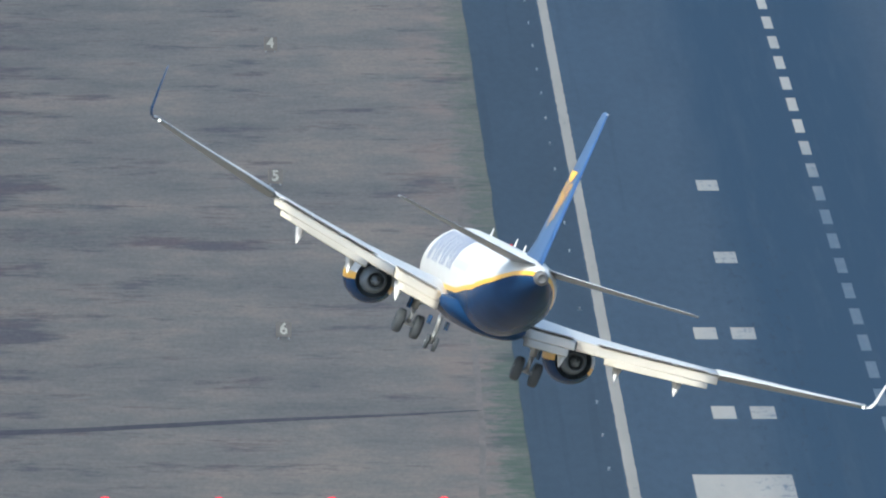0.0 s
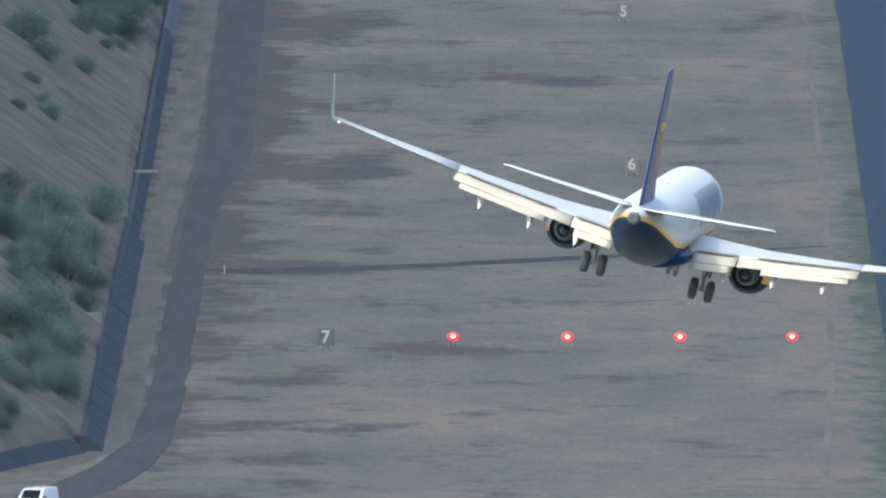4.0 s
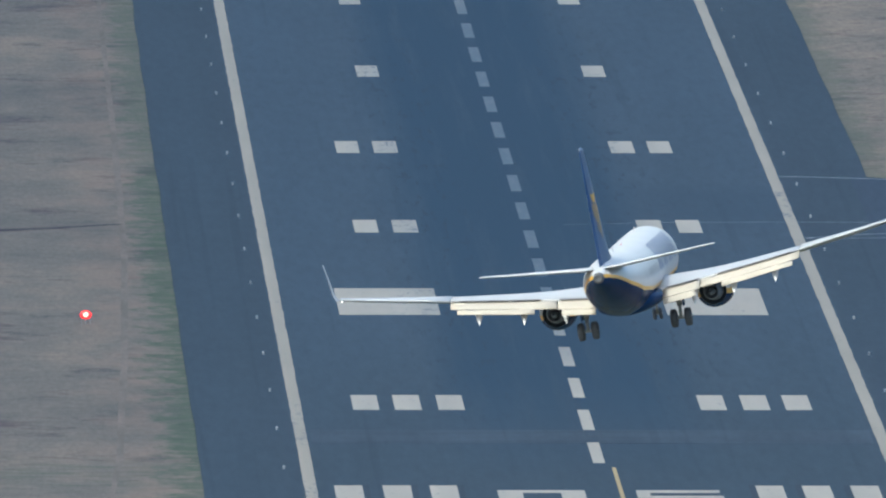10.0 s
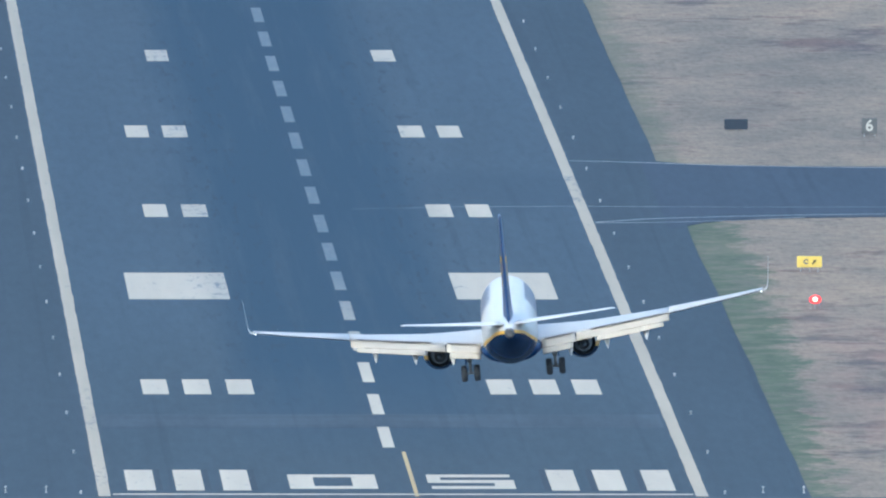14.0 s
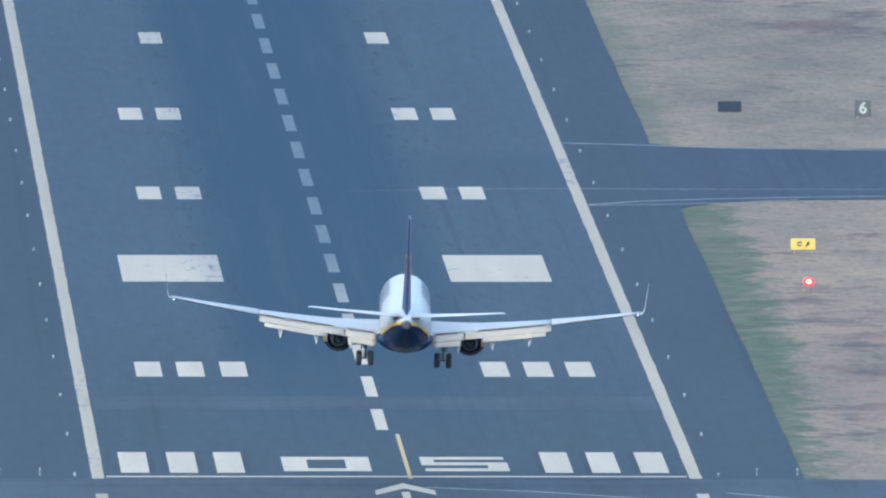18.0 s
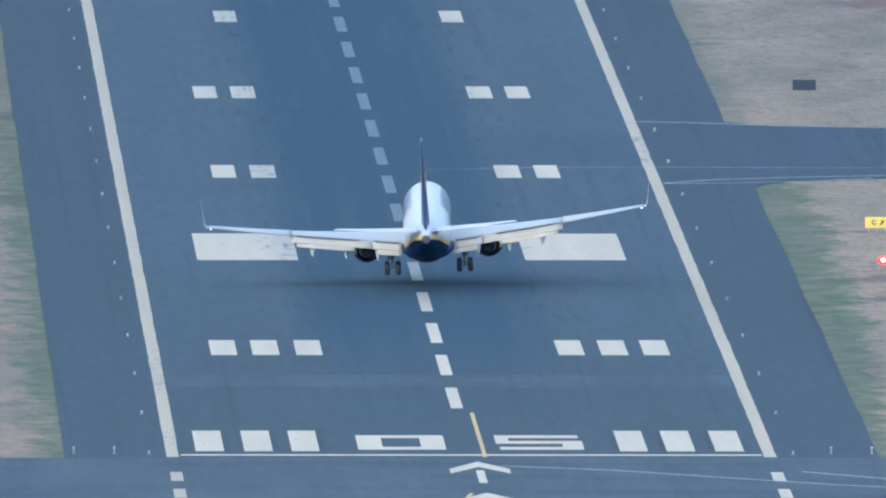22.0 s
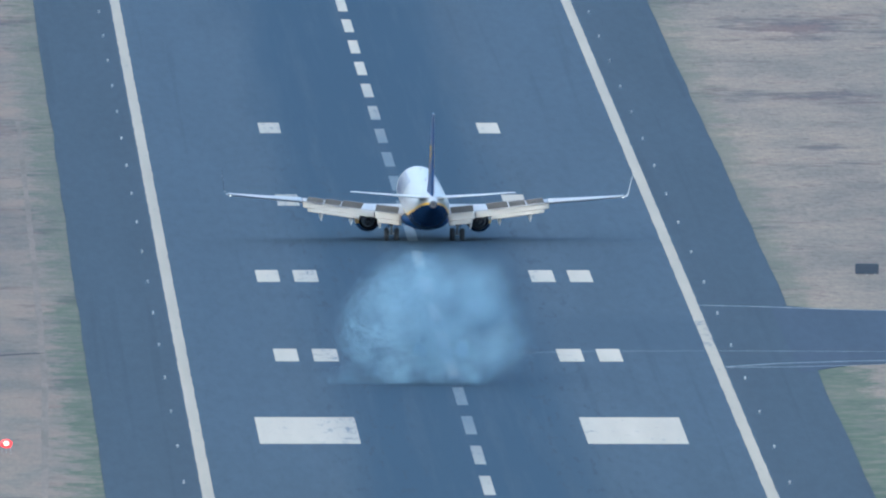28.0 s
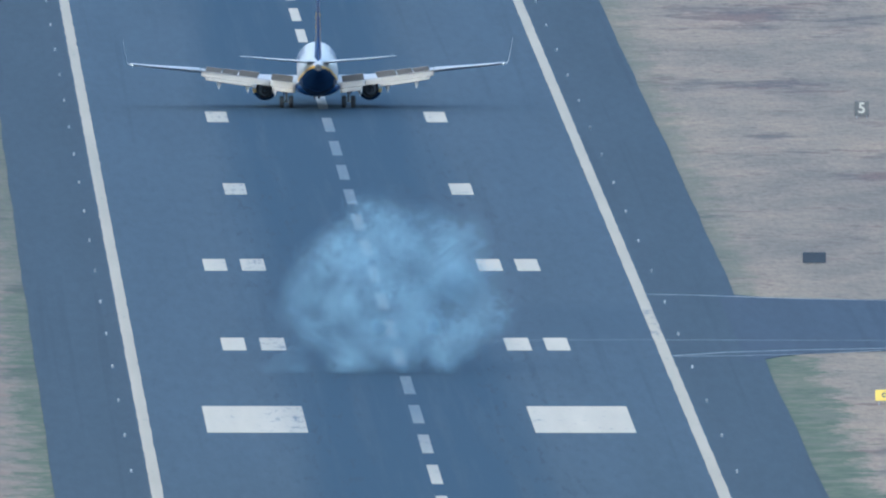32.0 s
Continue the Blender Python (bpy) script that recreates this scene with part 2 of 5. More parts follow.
def asphalt_material(name, base, rubber, patchy=False):
    """Old grooved asphalt: paving lanes, patches, and rubber laid down along the wheel paths."""
    m, N, L, B = nodes_of(name)
    pos = N.new("ShaderNodeSeparateXYZ")
    L.new(coords(N, L), pos.inputs[0])
    x = pos.outputs[0]
    long = noise_of(N, L, coords(N, L, (1, 0.02, 1)), 0.35, 5, 0.6)
    blot = noise_of(N, L, coords(N, L, (1, 0.04, 1)), 0.16, 4)
    grain = noise_of(N, L, coords(N, L, (1, 0.06, 1)), 1.3, 6, 0.72)
    col = ramp(N, L, blot, [(0.3, tuple(c * 0.94 for c in base)), (0.7, tuple(c * 1.06 for c in base))])
    col = mix(N, L, grey(N, L, long, 0.35, 0.7), col, mix(N, L, 1.0, col, (0.90, 0.91, 0.92), "MULTIPLY"))
    col = mix(N, L, grey(N, L, grain, 0.3, 0.75), col, mix(N, L, 1.0, col, (0.75, 0.76, 0.77), "MULTIPLY"))
    joint = noise_of(N, L, coords(N, L, (1, 0.004, 1), (40, 0, 0)), 0.8, 2, 0.5)
    col = mix(N, L, grey(N, L, joint, 0.60, 0.70), col, mix(N, L, 1.0, col, (0.86, 0.87, 0.88), "MULTIPLY"))
    if patchy:
        cloudy = noise_of(N, L, coords(N, L, (1, 0.16, 1), (21, 7, 0)), 0.11, 4, 0.6)
        col = mix(N, L, grey(N, L, cloudy, 0.42, 0.6), col, mix(N, L, 1.0, col, (1.22, 1.2, 1.18), "MULTIPLY"))
        wet = noise_of(N, L, coords(N, L, (0.25, 1.0, 1), (2, 11, 0)), 0.09, 4, 0.6)
        col = mix(N, L, grey(N, L, wet, 0.5, 0.64), col, mix(N, L, 1.0, col, (0.8, 0.82, 0.84), "MULTIPLY"))
    if rubber:
        # darker, less blue towards the threshold: thinner distance haze put into the colour
        near = maths(N, L, "ADD", pos.outputs[1], maths(N, L, "MULTIPLY", maths(N, L, "SUBTRACT", blot, 0.5), 90.0))
        col = mix(N, L, maths(N, L, "MULTIPLY", grey(N, L, near, 330.0, 60.0), 0.75), col, mix(N, L, 1.0, col, (0.78, 0.77, 0.74), "MULTIPLY"))
        turn = maths(N, L, "MULTIPLY", maths(N, L, "MULTIPLY", grey(N, L, pos.outputs[1], 432.0, 462.0), grey(N, L, pos.outputs[1], 522.0, 498.0)), grey(N, L, x, 2.0, 12.0))
        col = mix(N, L, maths(N, L, "MULTIPLY", turn, 0.5), col, (0.035, 0.058, 0.086))
        wob = maths(N, L, "MULTIPLY", maths(N, L, "SUBTRACT", long, 0.5), 5.0)
        d = maths(N, L, "ABSOLUTE", maths(N, L, "ADD", x, maths(N, L, "ADD", wob, 0.8)))
        track = maths(N, L, "MULTIPLY", maths(N, L, "MULTIPLY", grey(N, L, d, 11.2, 6.6), grey(N, L, pos.outputs[1], 40.0, 190.0)), grey(N, L, noise_of(N, L, coords(N, L, (1, 0.012, 1), (9, 3, 0)), 0.5, 5, 0.65), 0.1, 0.5))
        col = mix(N, L, maths(N, L, "MULTIPLY", track, 0.95), col, (0.022, 0.05, 0.083))
        ax = maths(N, L, "ABSOLUTE", x)
        lane = maths(N, L, "ADD", 0.25, maths(N, L, "MULTIPLY", maths(N, L, "MULTIPLY", grey(N, L, ax, 4.0, 6.5), grey(N, L, ax, 13.0, 9.5)), 0.75))
        lane = maths(N, L, "MULTIPLY", lane, maths(N, L, "MULTIPLY", grey(N, L, pos.outputs[1], 60.0, 220.0), grey(N, L, pos.outputs[1], 1000.0, 700.0)))
        spots = maths(N, L, "MULTIPLY", lane, grey(N, L, noise_of(N, L, coords(N, L, (1.1, 0.05, 1), (3, 8, 0)), 1.2, 5, 0.65), 0.55, 0.65))
        col = mix(N, L, maths(N, L, "MULTIPLY", spots, 0.72), col, (0.024, 0.038, 0.058))
    L.new(col, B.inputs["Base Color"])
    B.inputs["Roughness"].default_value = 0.85
    B.inputs["Specular IOR Level"].default_value = 0.25
    bump(N, L, B, grain, 0.3, 0.03)
    return m


def paint_material(name, base, worn):
    """Road paint, scuffed and rubbed by tyres."""
    m, N, L, B = nodes_of(name)
    wear = noise_of(N, L, coords(N, L, (1, 0.13, 1)), 1.3, 6, 0.7)
    dirt = noise_of(N, L, coords(N, L, (0.6, 0.02, 1)), 0.6, 4)
    pos = N.new("ShaderNodeSeparateXYZ")
    L.new(coords(N, L), pos.inputs[0])
    along = maths(N, L, "MULTIPLY", grey(N, L, pos.outputs[1], 180.0, 330.0), grey(N, L, pos.outputs[1], 1000.0, 850.0))
    rubbed = maths(N, L, "MULTIPLY", grey(N, L, maths(N, L, "ABSOLUTE", maths(N, L, "ADD", pos.outputs[0], 1.2)), 12.4, 7.0), along)
    scrub = noise_of(N, L, coords(N, L, (1, 0.03, 1), (11, 5, 0)), 2.2, 4, 0.6)
    mid = maths(N, L, "ADD", maths(N, L, "MULTIPLY", rubbed, 0.1), maths(N, L, "MULTIPLY", maths(N, L, "MULTIPLY", rubbed, grey(N, L, scrub, 0.5, 0.62)), 0.16))
    col = ramp(N, L, dirt, [(0.3, tuple(c * 0.82 for c in base)), (0.65, base)])
    col = mix(N, L, maths(N, L, "MULTIPLY", rubbed, maths(N, L, "ADD", 0.3, maths(N, L, "MULTIPLY", grey(N, L, maths(N, L, "ABSOLUTE", pos.outputs[0]), 8.0, 4.0), 0.64))), col, (0.08, 0.115, 0.147))
    turn = maths(N, L, "MULTIPLY", maths(N, L, "MULTIPLY", grey(N, L, pos.outputs[1], 432.0, 462.0), grey(N, L, pos.outputs[1], 522.0, 498.0)), grey(N, L, pos.outputs[0], 19.0, 20.0))
    # two long stretches of the western stripe are rubbed almost bare
    scuffed = maths(N, L, "MULTIPLY", grey(N, L, pos.outputs[0], -20.0, -21.0), maths(N, L, "ADD",
                    maths(N, L, "MULTIPLY", grey(N, L, pos.outputs[1], 82.0, 98.0), grey(N, L, pos.outputs[1], 156.0, 146.0)),
                    maths(N, L, "MULTIPLY", grey(N, L, pos.outputs[1], 2.0, 10.0), grey(N, L, pos.outputs[1], 42.0, 34.0))))
    turn = maths(N, L, "ADD", turn, maths(N, L, "MULTIPLY", scuffed, 0.9))
    w = grey(N, L, maths(N, L, "ADD", maths(N, L, "MULTIPLY", turn, 0.13), maths(N, L, "ADD", wear, mid)), worn, worn + 0.16)
    col = mix(N, L, w, col, (0.13, 0.15, 0.17))
    L.new(col, B.inputs["Base Color"])
    B.inputs["Roughness"].default_value = 0.7
    return m


def soil_material(name, base, spot):
    """Bare earth in soft mottles, drawn out along the runway's direction by wheels and water."""
    m, N, L, B = nodes_of(name)
    big = noise_of(N, L, coords(N, L, (1, 0.07, 1)), 0.5, 5, 0.6)
    fine = noise_of(N, L, coords(N, L, (1, 0.12, 1), (7, 2, 0)), 2.4, 5, 0.65)
    col = ramp(N, L, big, [(0.32, tuple(c * 0.8 for c in base)), (0.52, base), (0.7, spot)])
    col = mix(N, L, grey(N, L, fine, 0.3, 0.75), col, mix(N, L, 1.0, col, (0.8, 0.81, 0.83), "MULTIPLY"))
    L.new(col, B.inputs["Base Color"])
    B.inputs["Roughness"].default_value = 0.95
    B.inputs["Specular IOR Level"].default_value = 0.1
    bump(N, L, B, fine, 0.4, 0.05)
    return m


def smoke_material():
    m, N, L, B = nodes_of("tyre_smoke")
    v = coords(N, L, space="object")
    L.new(ramp(N, L, noise_of(N, L, v, 0.6), [(0.3, (0.285, 0.45, 0.575)), (0.7, (0.335, 0.505, 0.63))]), B.inputs["Base Color"])
    B.inputs["Roughness"].default_value = 1.0
    B.inputs["Specular IOR Level"].default_value = 0.0
    return m


def leaf_material(name, a, b):
    m, N, L, B = nodes_of(name)
    g = N.new("ShaderNodeNewGeometry")
    L.new(ramp(N, L, g.outputs["Random Per Island"], [(0.0, a), (1.0, b)]), B.inputs["Base Color"])
    B.inputs["Roughness"].default_value = 0.8
    return m


M_GROUND = ground_material()
# asphalt base colours are shifted to blue, with the distance haze mixed in
M_ASPHALT = asphalt_material("runway_asphalt", (0.0605, 0.0895, 0.12), True)
M_SHOULDER = asphalt_material("shoulder_asphalt", (0.049, 0.071, 0.094), False)
M_PAD = asphalt_material("pad_asphalt", (0.06, 0.081, 0.105), False, True)
M_TAXI = asphalt_material("taxiway_asphalt", (0.05, 0.07, 0.10), False)
M_TRACK = soil_material("track_earth", (0.107, 0.1, 0.107), (0.124, 0.11, 0.112))
M_PAINT = paint_material("white_runway_paint", (0.50, 0.44, 0.345), 0.60)
M_EDGE = paint_material("dirty_edge_paint", (0.42, 0.36, 0.27), 0.62)
M_FAINT = paint_material("faded_paint", (0.30, 0.32, 0.33), 0.50)
M_YELLOW_PAINT = paint_material("yellow_paint", (0.50, 0.36, 0.16), 0.62)
M_BLACKOUT = asphalt_material("blackout_paint", (0.045, 0.061, 0.08), False)
M_WHITE = plain("white_gloss_paint", (0.52, 0.52, 0.52), 0.35, vary=0.06, scale=0.5, coat=0.1)
M_BLUE = plain("dark_blue_gloss_paint", (0.0125, 0.037, 0.1), 0.25, vary=0.2, scale=0.5, spec=0.008)
M_FIN = plain("blue_gloss_paint", (0.027, 0.07, 0.185), 0.28, vary=0.12, scale=0.5, spec=0.35)
M_LETTER = plain("mid_blue_lettering_paint", (0.065, 0.115, 0.29), 0.35, vary=0.12, scale=0.5, spec=0.2)
M_GOLD = plain("golden_yellow_paint", (0.72, 0.40, 0.03), 0.35, vary=0.08, scale=0.6)
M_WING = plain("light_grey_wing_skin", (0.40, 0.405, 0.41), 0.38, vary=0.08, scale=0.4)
# grey underside paint, darkened further to carry the shade below the wings
M_UNDER = plain("shaded_grey_underside", (0.20, 0.22, 0.25), 0.45, vary=0.12, scale=0.5)
# flap white tinted cream: the warmth of the sunlight is put into the colour
M_FLAP = plain("sun_warm_flap_white", (0.42, 0.385, 0.32), 0.45, vary=0.10, scale=0.7)
M_METAL = plain("bare_metal", (0.55, 0.56, 0.58), 0.3, 1.0, vary=0.1)
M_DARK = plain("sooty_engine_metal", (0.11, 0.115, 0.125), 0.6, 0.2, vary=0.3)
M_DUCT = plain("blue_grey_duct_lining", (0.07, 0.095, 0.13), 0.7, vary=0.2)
M_CORE = plain("grey_core_metal", (0.11, 0.135, 0.17), 0.6, vary=0.2)
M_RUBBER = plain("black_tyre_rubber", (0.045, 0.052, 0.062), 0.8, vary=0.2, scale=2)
M_STRUT = plain("grey_gear_paint", (0.32, 0.33, 0.34), 0.4, vary=0.12)
# spoiler grey is darkened: shade on the raised panels' backs is in the colour
M_SPOILER = plain("shaded_panel_grey", (0.25, 0.245, 0.25), 0.45, vary=0.1)
M_LAMP_WHITE = plain("white_nav_lamp", (0.9, 0.9, 0.9), 0.2, glow=((1.0, 0.95, 0.85), 1.2))
M_LAMP_RED = plain("red_lamp_lens", (0.8, 0.1, 0.1), 0.2, glow=((1.0, 0.3, 0.2), 2.6))
M_GLOW_RED = plain("red_lamp_halo", (0.8, 0.05, 0.05), 0.3, glow=((1.0, 0.02, 0.025), 0.6))
M_BEACON = plain("red_glass_beacon", (0.5, 0.03, 0.02), 0.15)
M_BLACK = plain("black_board", (0.115, 0.122, 0.13), 0.5, vary=0.2)
M_NUMBER = plain("white_numeral_paint", (0.48, 0.48, 0.43), 0.5, vary=0.08)
M_FADED = plain("faded_grey_board", (0.185, 0.175, 0.165), 0.6, vary=0.15)
M_LENS = plain("dull_glass_cap", (0.42, 0.44, 0.45), 0.4, vary=0.1)
M_SIGN = plain("yellow_sign_panel", (0.72, 0.54, 0.12), 0.5, vary=0.06)
M_SIGNBACK = plain("dark_sign_back", (0.02, 0.036, 0.062), 0.6, vary=0.2)
M_POST = plain("galvanised_post", (0.4, 0.41, 0.42), 0.45, 0.5)
M_ORANGE = plain("orange_lamp_housing", (0.75, 0.35, 0.12), 0.5)
M_CONCRETE = plain("dark_weathered_concrete", (0.045, 0.06, 0.083), 1.0, vary=0.3, scale=0.25)
# paler concrete: the sunlit stretch of the wall is painted into these panels
M_SUNLIT_PANEL = plain("sunlit_pale_concrete", (0.13, 0.15, 0.18), 0.95, vary=0.55, scale=0.7)
M_PALE = plain("pale_weathered_concrete", (0.25, 0.25, 0.24), 0.85, vary=0.2, scale=0.5)
M_VERGE = soil_material("dry_verge_soil", (0.182, 0.162, 0.146), (0.25, 0.19, 0.155))
M_WORN = soil_material("worn_dry_soil", (0.222, 0.19, 0.158), (0.27, 0.222, 0.18))
M_DITCH = soil_material("damp_ditch_soil", (0.085, 0.08, 0.086), (0.115, 0.103, 0.102))
M_GLASS_DARK = plain("dark_window_glass", (0.03, 0.04, 0.05), 0.08, vary=0.05)
M_VAN = plain("white_van_paint", (0.78, 0.80, 0.82), 0.3, vary=0.04, coat=0.4)
M_CLOUD = plain("white_cloud", (0.85, 0.85, 0.86), 1.0, vary=0.05, scale=0.004, spec=0.0)
M_SMOKE = smoke_material()
M_LEAF = leaf_material("shrub_leaves", (0.088, 0.142, 0.122), (0.128, 0.183, 0.153))
M_TWIG = plain("shrub_wood", (0.14, 0.11, 0.09), 0.9, vary=0.25)


# ---- building helpers ----
def to_object(name, bm, material, smooth=False):
    me = bpy.data.meshes.new(name)
    bmesh.ops.recalc_face_normals(bm, faces=bm.faces)
    bm.to_mesh(me)
    bm.free()
    for mt in (material if isinstance(material, (list, tuple)) else [material]):
        me.materials.append(mt)
    if smooth:
        me.polygons.foreach_set("use_smooth", [True] * len(me.polygons))
    return new(name, me)


def part(name, bm, material, parent, label="", smooth=False):
    ob = to_object(name, bm, material, smooth)
    ob.parent = parent
    if label:
        tagged(ob, label)
    return ob


def loft(bm, rings, closed=True, cap=True, materials=None):
    """Skin through rings of points; materials gives a slot for each segment round a ring."""
    vs = [[bm.verts.new(p) for p in r] for r in rings]
    n = len(vs[0])
    for a, b in zip(vs, vs[1:]):
        for i in range(n if closed else n - 1):
            j = (i + 1) % n
            f = bm.faces.new((a[i], a[j], b[j], b[i]))
            if materials:
                f.material_index = materials[i]
    if cap and closed:
        bm.faces.new(vs[0])
        bm.faces.new(vs[-1])
    return vs


def box(bm, x0, x1, y0, y1, z0, z1, m=None, bev=0.0):
    made = bmesh.ops.create_cube(bm, size=1.0)["verts"]
    for v in made:
        v.co = Vector((x0 + (v.co.x + 0.5) * (x1 - x0), y0 + (v.co.y + 0.5) * (y1 - y0), z0 + (v.co.z + 0.5) * (z1 - z0)))
    if bev:
        es = list({e for v in made for e in v.link_edges})
        bmesh.ops.bevel(bm, geom=es, offset=bev, segments=2, affect="EDGES")
    if m:
        bmesh.ops.transform(bm, matrix=m, verts=[v for v in made if v.is_valid])
    return bm


def tube(bm, a, b, r0, r1=None, n=12):
    a, b = Vector(a), Vector(b)
    q = (b - a).to_track_quat("Z", "Y")
    r1 = r0 if r1 is None else r1
    rings = [[p + q @ Vector((r * math.cos(2 * math.pi * k / n), r * math.sin(2 * math.pi * k / n), 0)) for k in range(n)] for p, r in ((a, r0), (b, r1))]
    loft(bm, rings)
    return bm


def lathe_y(bm, cx, cz, prof, n=32, cap=False, materials=None):
    """Body of revolution about a fore-and-aft axis; prof: (y, radius)."""
    loft(bm, [[(cx + r * math.cos(2 * math.pi * k / n), y, cz + r * math.sin(2 * math.pi * k / n)) for k in range(n)] for y, r in prof], cap=cap, materials=materials)
    return bm


def lathe_x(bm, cx, cy, cz, prof, n=28):
    loft(bm, [[(cx + dx, cy + r * math.cos(2 * math.pi * k / n), cz + r * math.sin(2 * math.pi * k / n)) for k in range(n)] for dx, r in prof], cap=True)
    return bm


def slab(bm, pts, z0, z1):
    """Upright prism over a plan outline."""
    lo, hi = [bm.verts.new((x, y, z0)) for x, y in pts], [bm.verts.new((x, y, z1)) for x, y in pts]
    bm.faces.new(hi)
    bm.faces.new(lo[::-1])
    for i in range(len(pts)):
        j = (i + 1) % len(pts)
        bm.faces.new((lo[i], lo[j], hi[j], hi[i]))
    return bm


def empty(name, label, category, group="", kind=""):
    return tagged(new(name), label, category, group, kind)


# ---- ground, runway, taxiway, tracks ----
def bank_edge(y):
    return -91.8 + 0.0018 * max(0.0, y - 112.0) - 0.0012 * max(0.0, y - 500.0) - 0.22 * max(0.0, 108.0 - y) - min(2.0, max(0.0, 118.0 - y) * 0.15)


def ground_height(x, y):
    d = bank_edge(y) - x
    if d <= 0:
        return -0.06
    gully = 0.7 * noise.noise((x * 0.05, y * 0.075, 2.0)) + 0.5 * noise.noise((x * 0.2, y * 0.03, 0))
    return -0.06 + 0.8 * min(1.0, d) + min(d, 30.0) * 0.68 + max(0.0, min(d, 160.0) - 30.0) * 0.3 + gully * min(1.0, d / 3.0)


def build_ground():
    xs = [-20000, -6000, -2000, -800, -400, -250, -180, -150, -130, -120] + [-115 + 1.5 * k for k in range(17)] + [-89, -80, -50, 0, 50, 120, 400, 2000, 6000, 20000]
    ys = [-20000, -8000, -3000, -1000, -300, -100] + [-60 + 3 * k for k in range(64)] + [132 + 12 * k for k in range(124)] + [1700, 2500, 5000, 20000]
    verts = [(x, y, ground_height(x, y)) for y in ys for x in xs]
    n = len(xs)
    faces = [(j * n + i, j * n + i + 1, (j + 1) * n + i + 1, (j + 1) * n + i) for j in range(len(ys) - 1) for i in range(n - 1)]
    me = bpy.data.meshes.new("ground")
    me.from_pydata(verts, [], faces)
    me.materials.append(M_GROUND)
    tagged(new("ground", me), "dry grass and bare soil airfield ground with a rising bank", "ground", kind="structure")


build_ground()


def build_cloud():
    """One broad cumulus bank, upwind and high over the slopes; its shade lies on the airfield."""
    rnd = random.Random(21)
    verts, faces = [], []
    ball = bmesh.new()
    bmesh.ops.create_icosphere(ball, subdivisions=3, radius=1.0)
    ball.verts.ensure_lookup_table()
    shell = [v.co.copy() for v in ball.verts]
    tris = [[v.index for v in f.verts] for f in ball.faces]
    ball.free()
    for gy in range(-345, 2500, 130):
        for gx in range(-500, 520, 130):
            r = 150.0 if gy < 0 else rnd.uniform(135, 200)
            h = 1500.0 + (0 if gy < 0 else rnd.uniform(-20, 90))
            c = Vector((gx + 19.0 + rnd.uniform(-20, 20) * (gy > 0), gy, 0)) + SUN_DIR * (h / SUN_DIR.z)
            n0 = len(verts)
            for p in shell:
                q = p * r * (1.0 + 0.16 * noise.noise(p * 2.3 + c * 0.01) + 0.07 * noise.noise(p * 6.0 + c * 0.01))
                q.z = q.z if q.z > 0 else q.z * 0.45
                verts.append(tuple(c + q))
            faces += [[n0 + i for i in t] for t in tris]
    me = bpy.data.meshes.new("cloud_bank")
    me.from_pydata(verts, [], faces)
    me.materials.append(M_CLOUD)
    me.polygons.foreach_set("use_smooth", [True] * len(me.polygons))
    tagged(new("cloud_bank", me), "broad white cumulus cloud high over the slopes", "cloud", kind="structure")


build_cloud()

runway = tagged(to_object("runway", slab(bmesh.new(), [(-22.6, -7), (22.6, -7), (22.6, 2500), (-22.6, 2500)], -0.3, 0.0), M_ASPHALT),
                "long dark asphalt runway with rubber marks and white paint", "runway", kind="structure")


def flat_piece(name, pts, z0, z1, material, label, category="pavement"):
    return tagged(to_object(name, slab(bmesh.new(), pts, z0, z1), material), label, category, kind="structure")


flat_piece("forecourt", [(-75, -400), (75, -400), (75, -7), (-75, -7)], -0.3, -0.004, M_PAD, "wide asphalt pad before the runway threshold")
taxi = [(28.5, 410), (31.5, 421), (34, 426), (40, 430), (60, 434), (300, 440), (300, 514), (60, 519), (40, 522), (33, 525), (28.5, 533)]
flat_piece("taxiway", taxi, -0.3, -0.002, M_TAXI, "asphalt taxiway leading off the runway edge", "taxiway")


def mark(name, pts, material, label="", h=0.014):
    return part(name, slab(bmesh.new(), pts, -0.01, h), material, runway, label)


def rect(x0, x1, y0, y1):
    return [(x0, y0), (x1, y0), (x1, y1), (x0, y1)]


def strip_mesh(pts, w, z0, z1):
    """The same strip as quads, safe for bends; one width, or one for each point."""
    bm = bmesh.new()
    ws = w if isinstance(w, list) else [w] * len(pts)
    rings = []
    for i, (x, y) in enumerate(pts):
        a, b = pts[max(0, i - 1)], pts[min(len(pts) - 1, i + 1)]
        d = Vector((b[0] - a[0], b[1] - a[1])).normalized()
        n = Vector((-d.y, d.x)) * ws[i] / 2
        rings.append([(x + n.x, y + n.y, z0), (x + n.x, y + n.y, z1), (x - n.x, y - n.y, z1), (x - n.x, y - n.y, z0)])
    loft(bm, rings)
    return bm


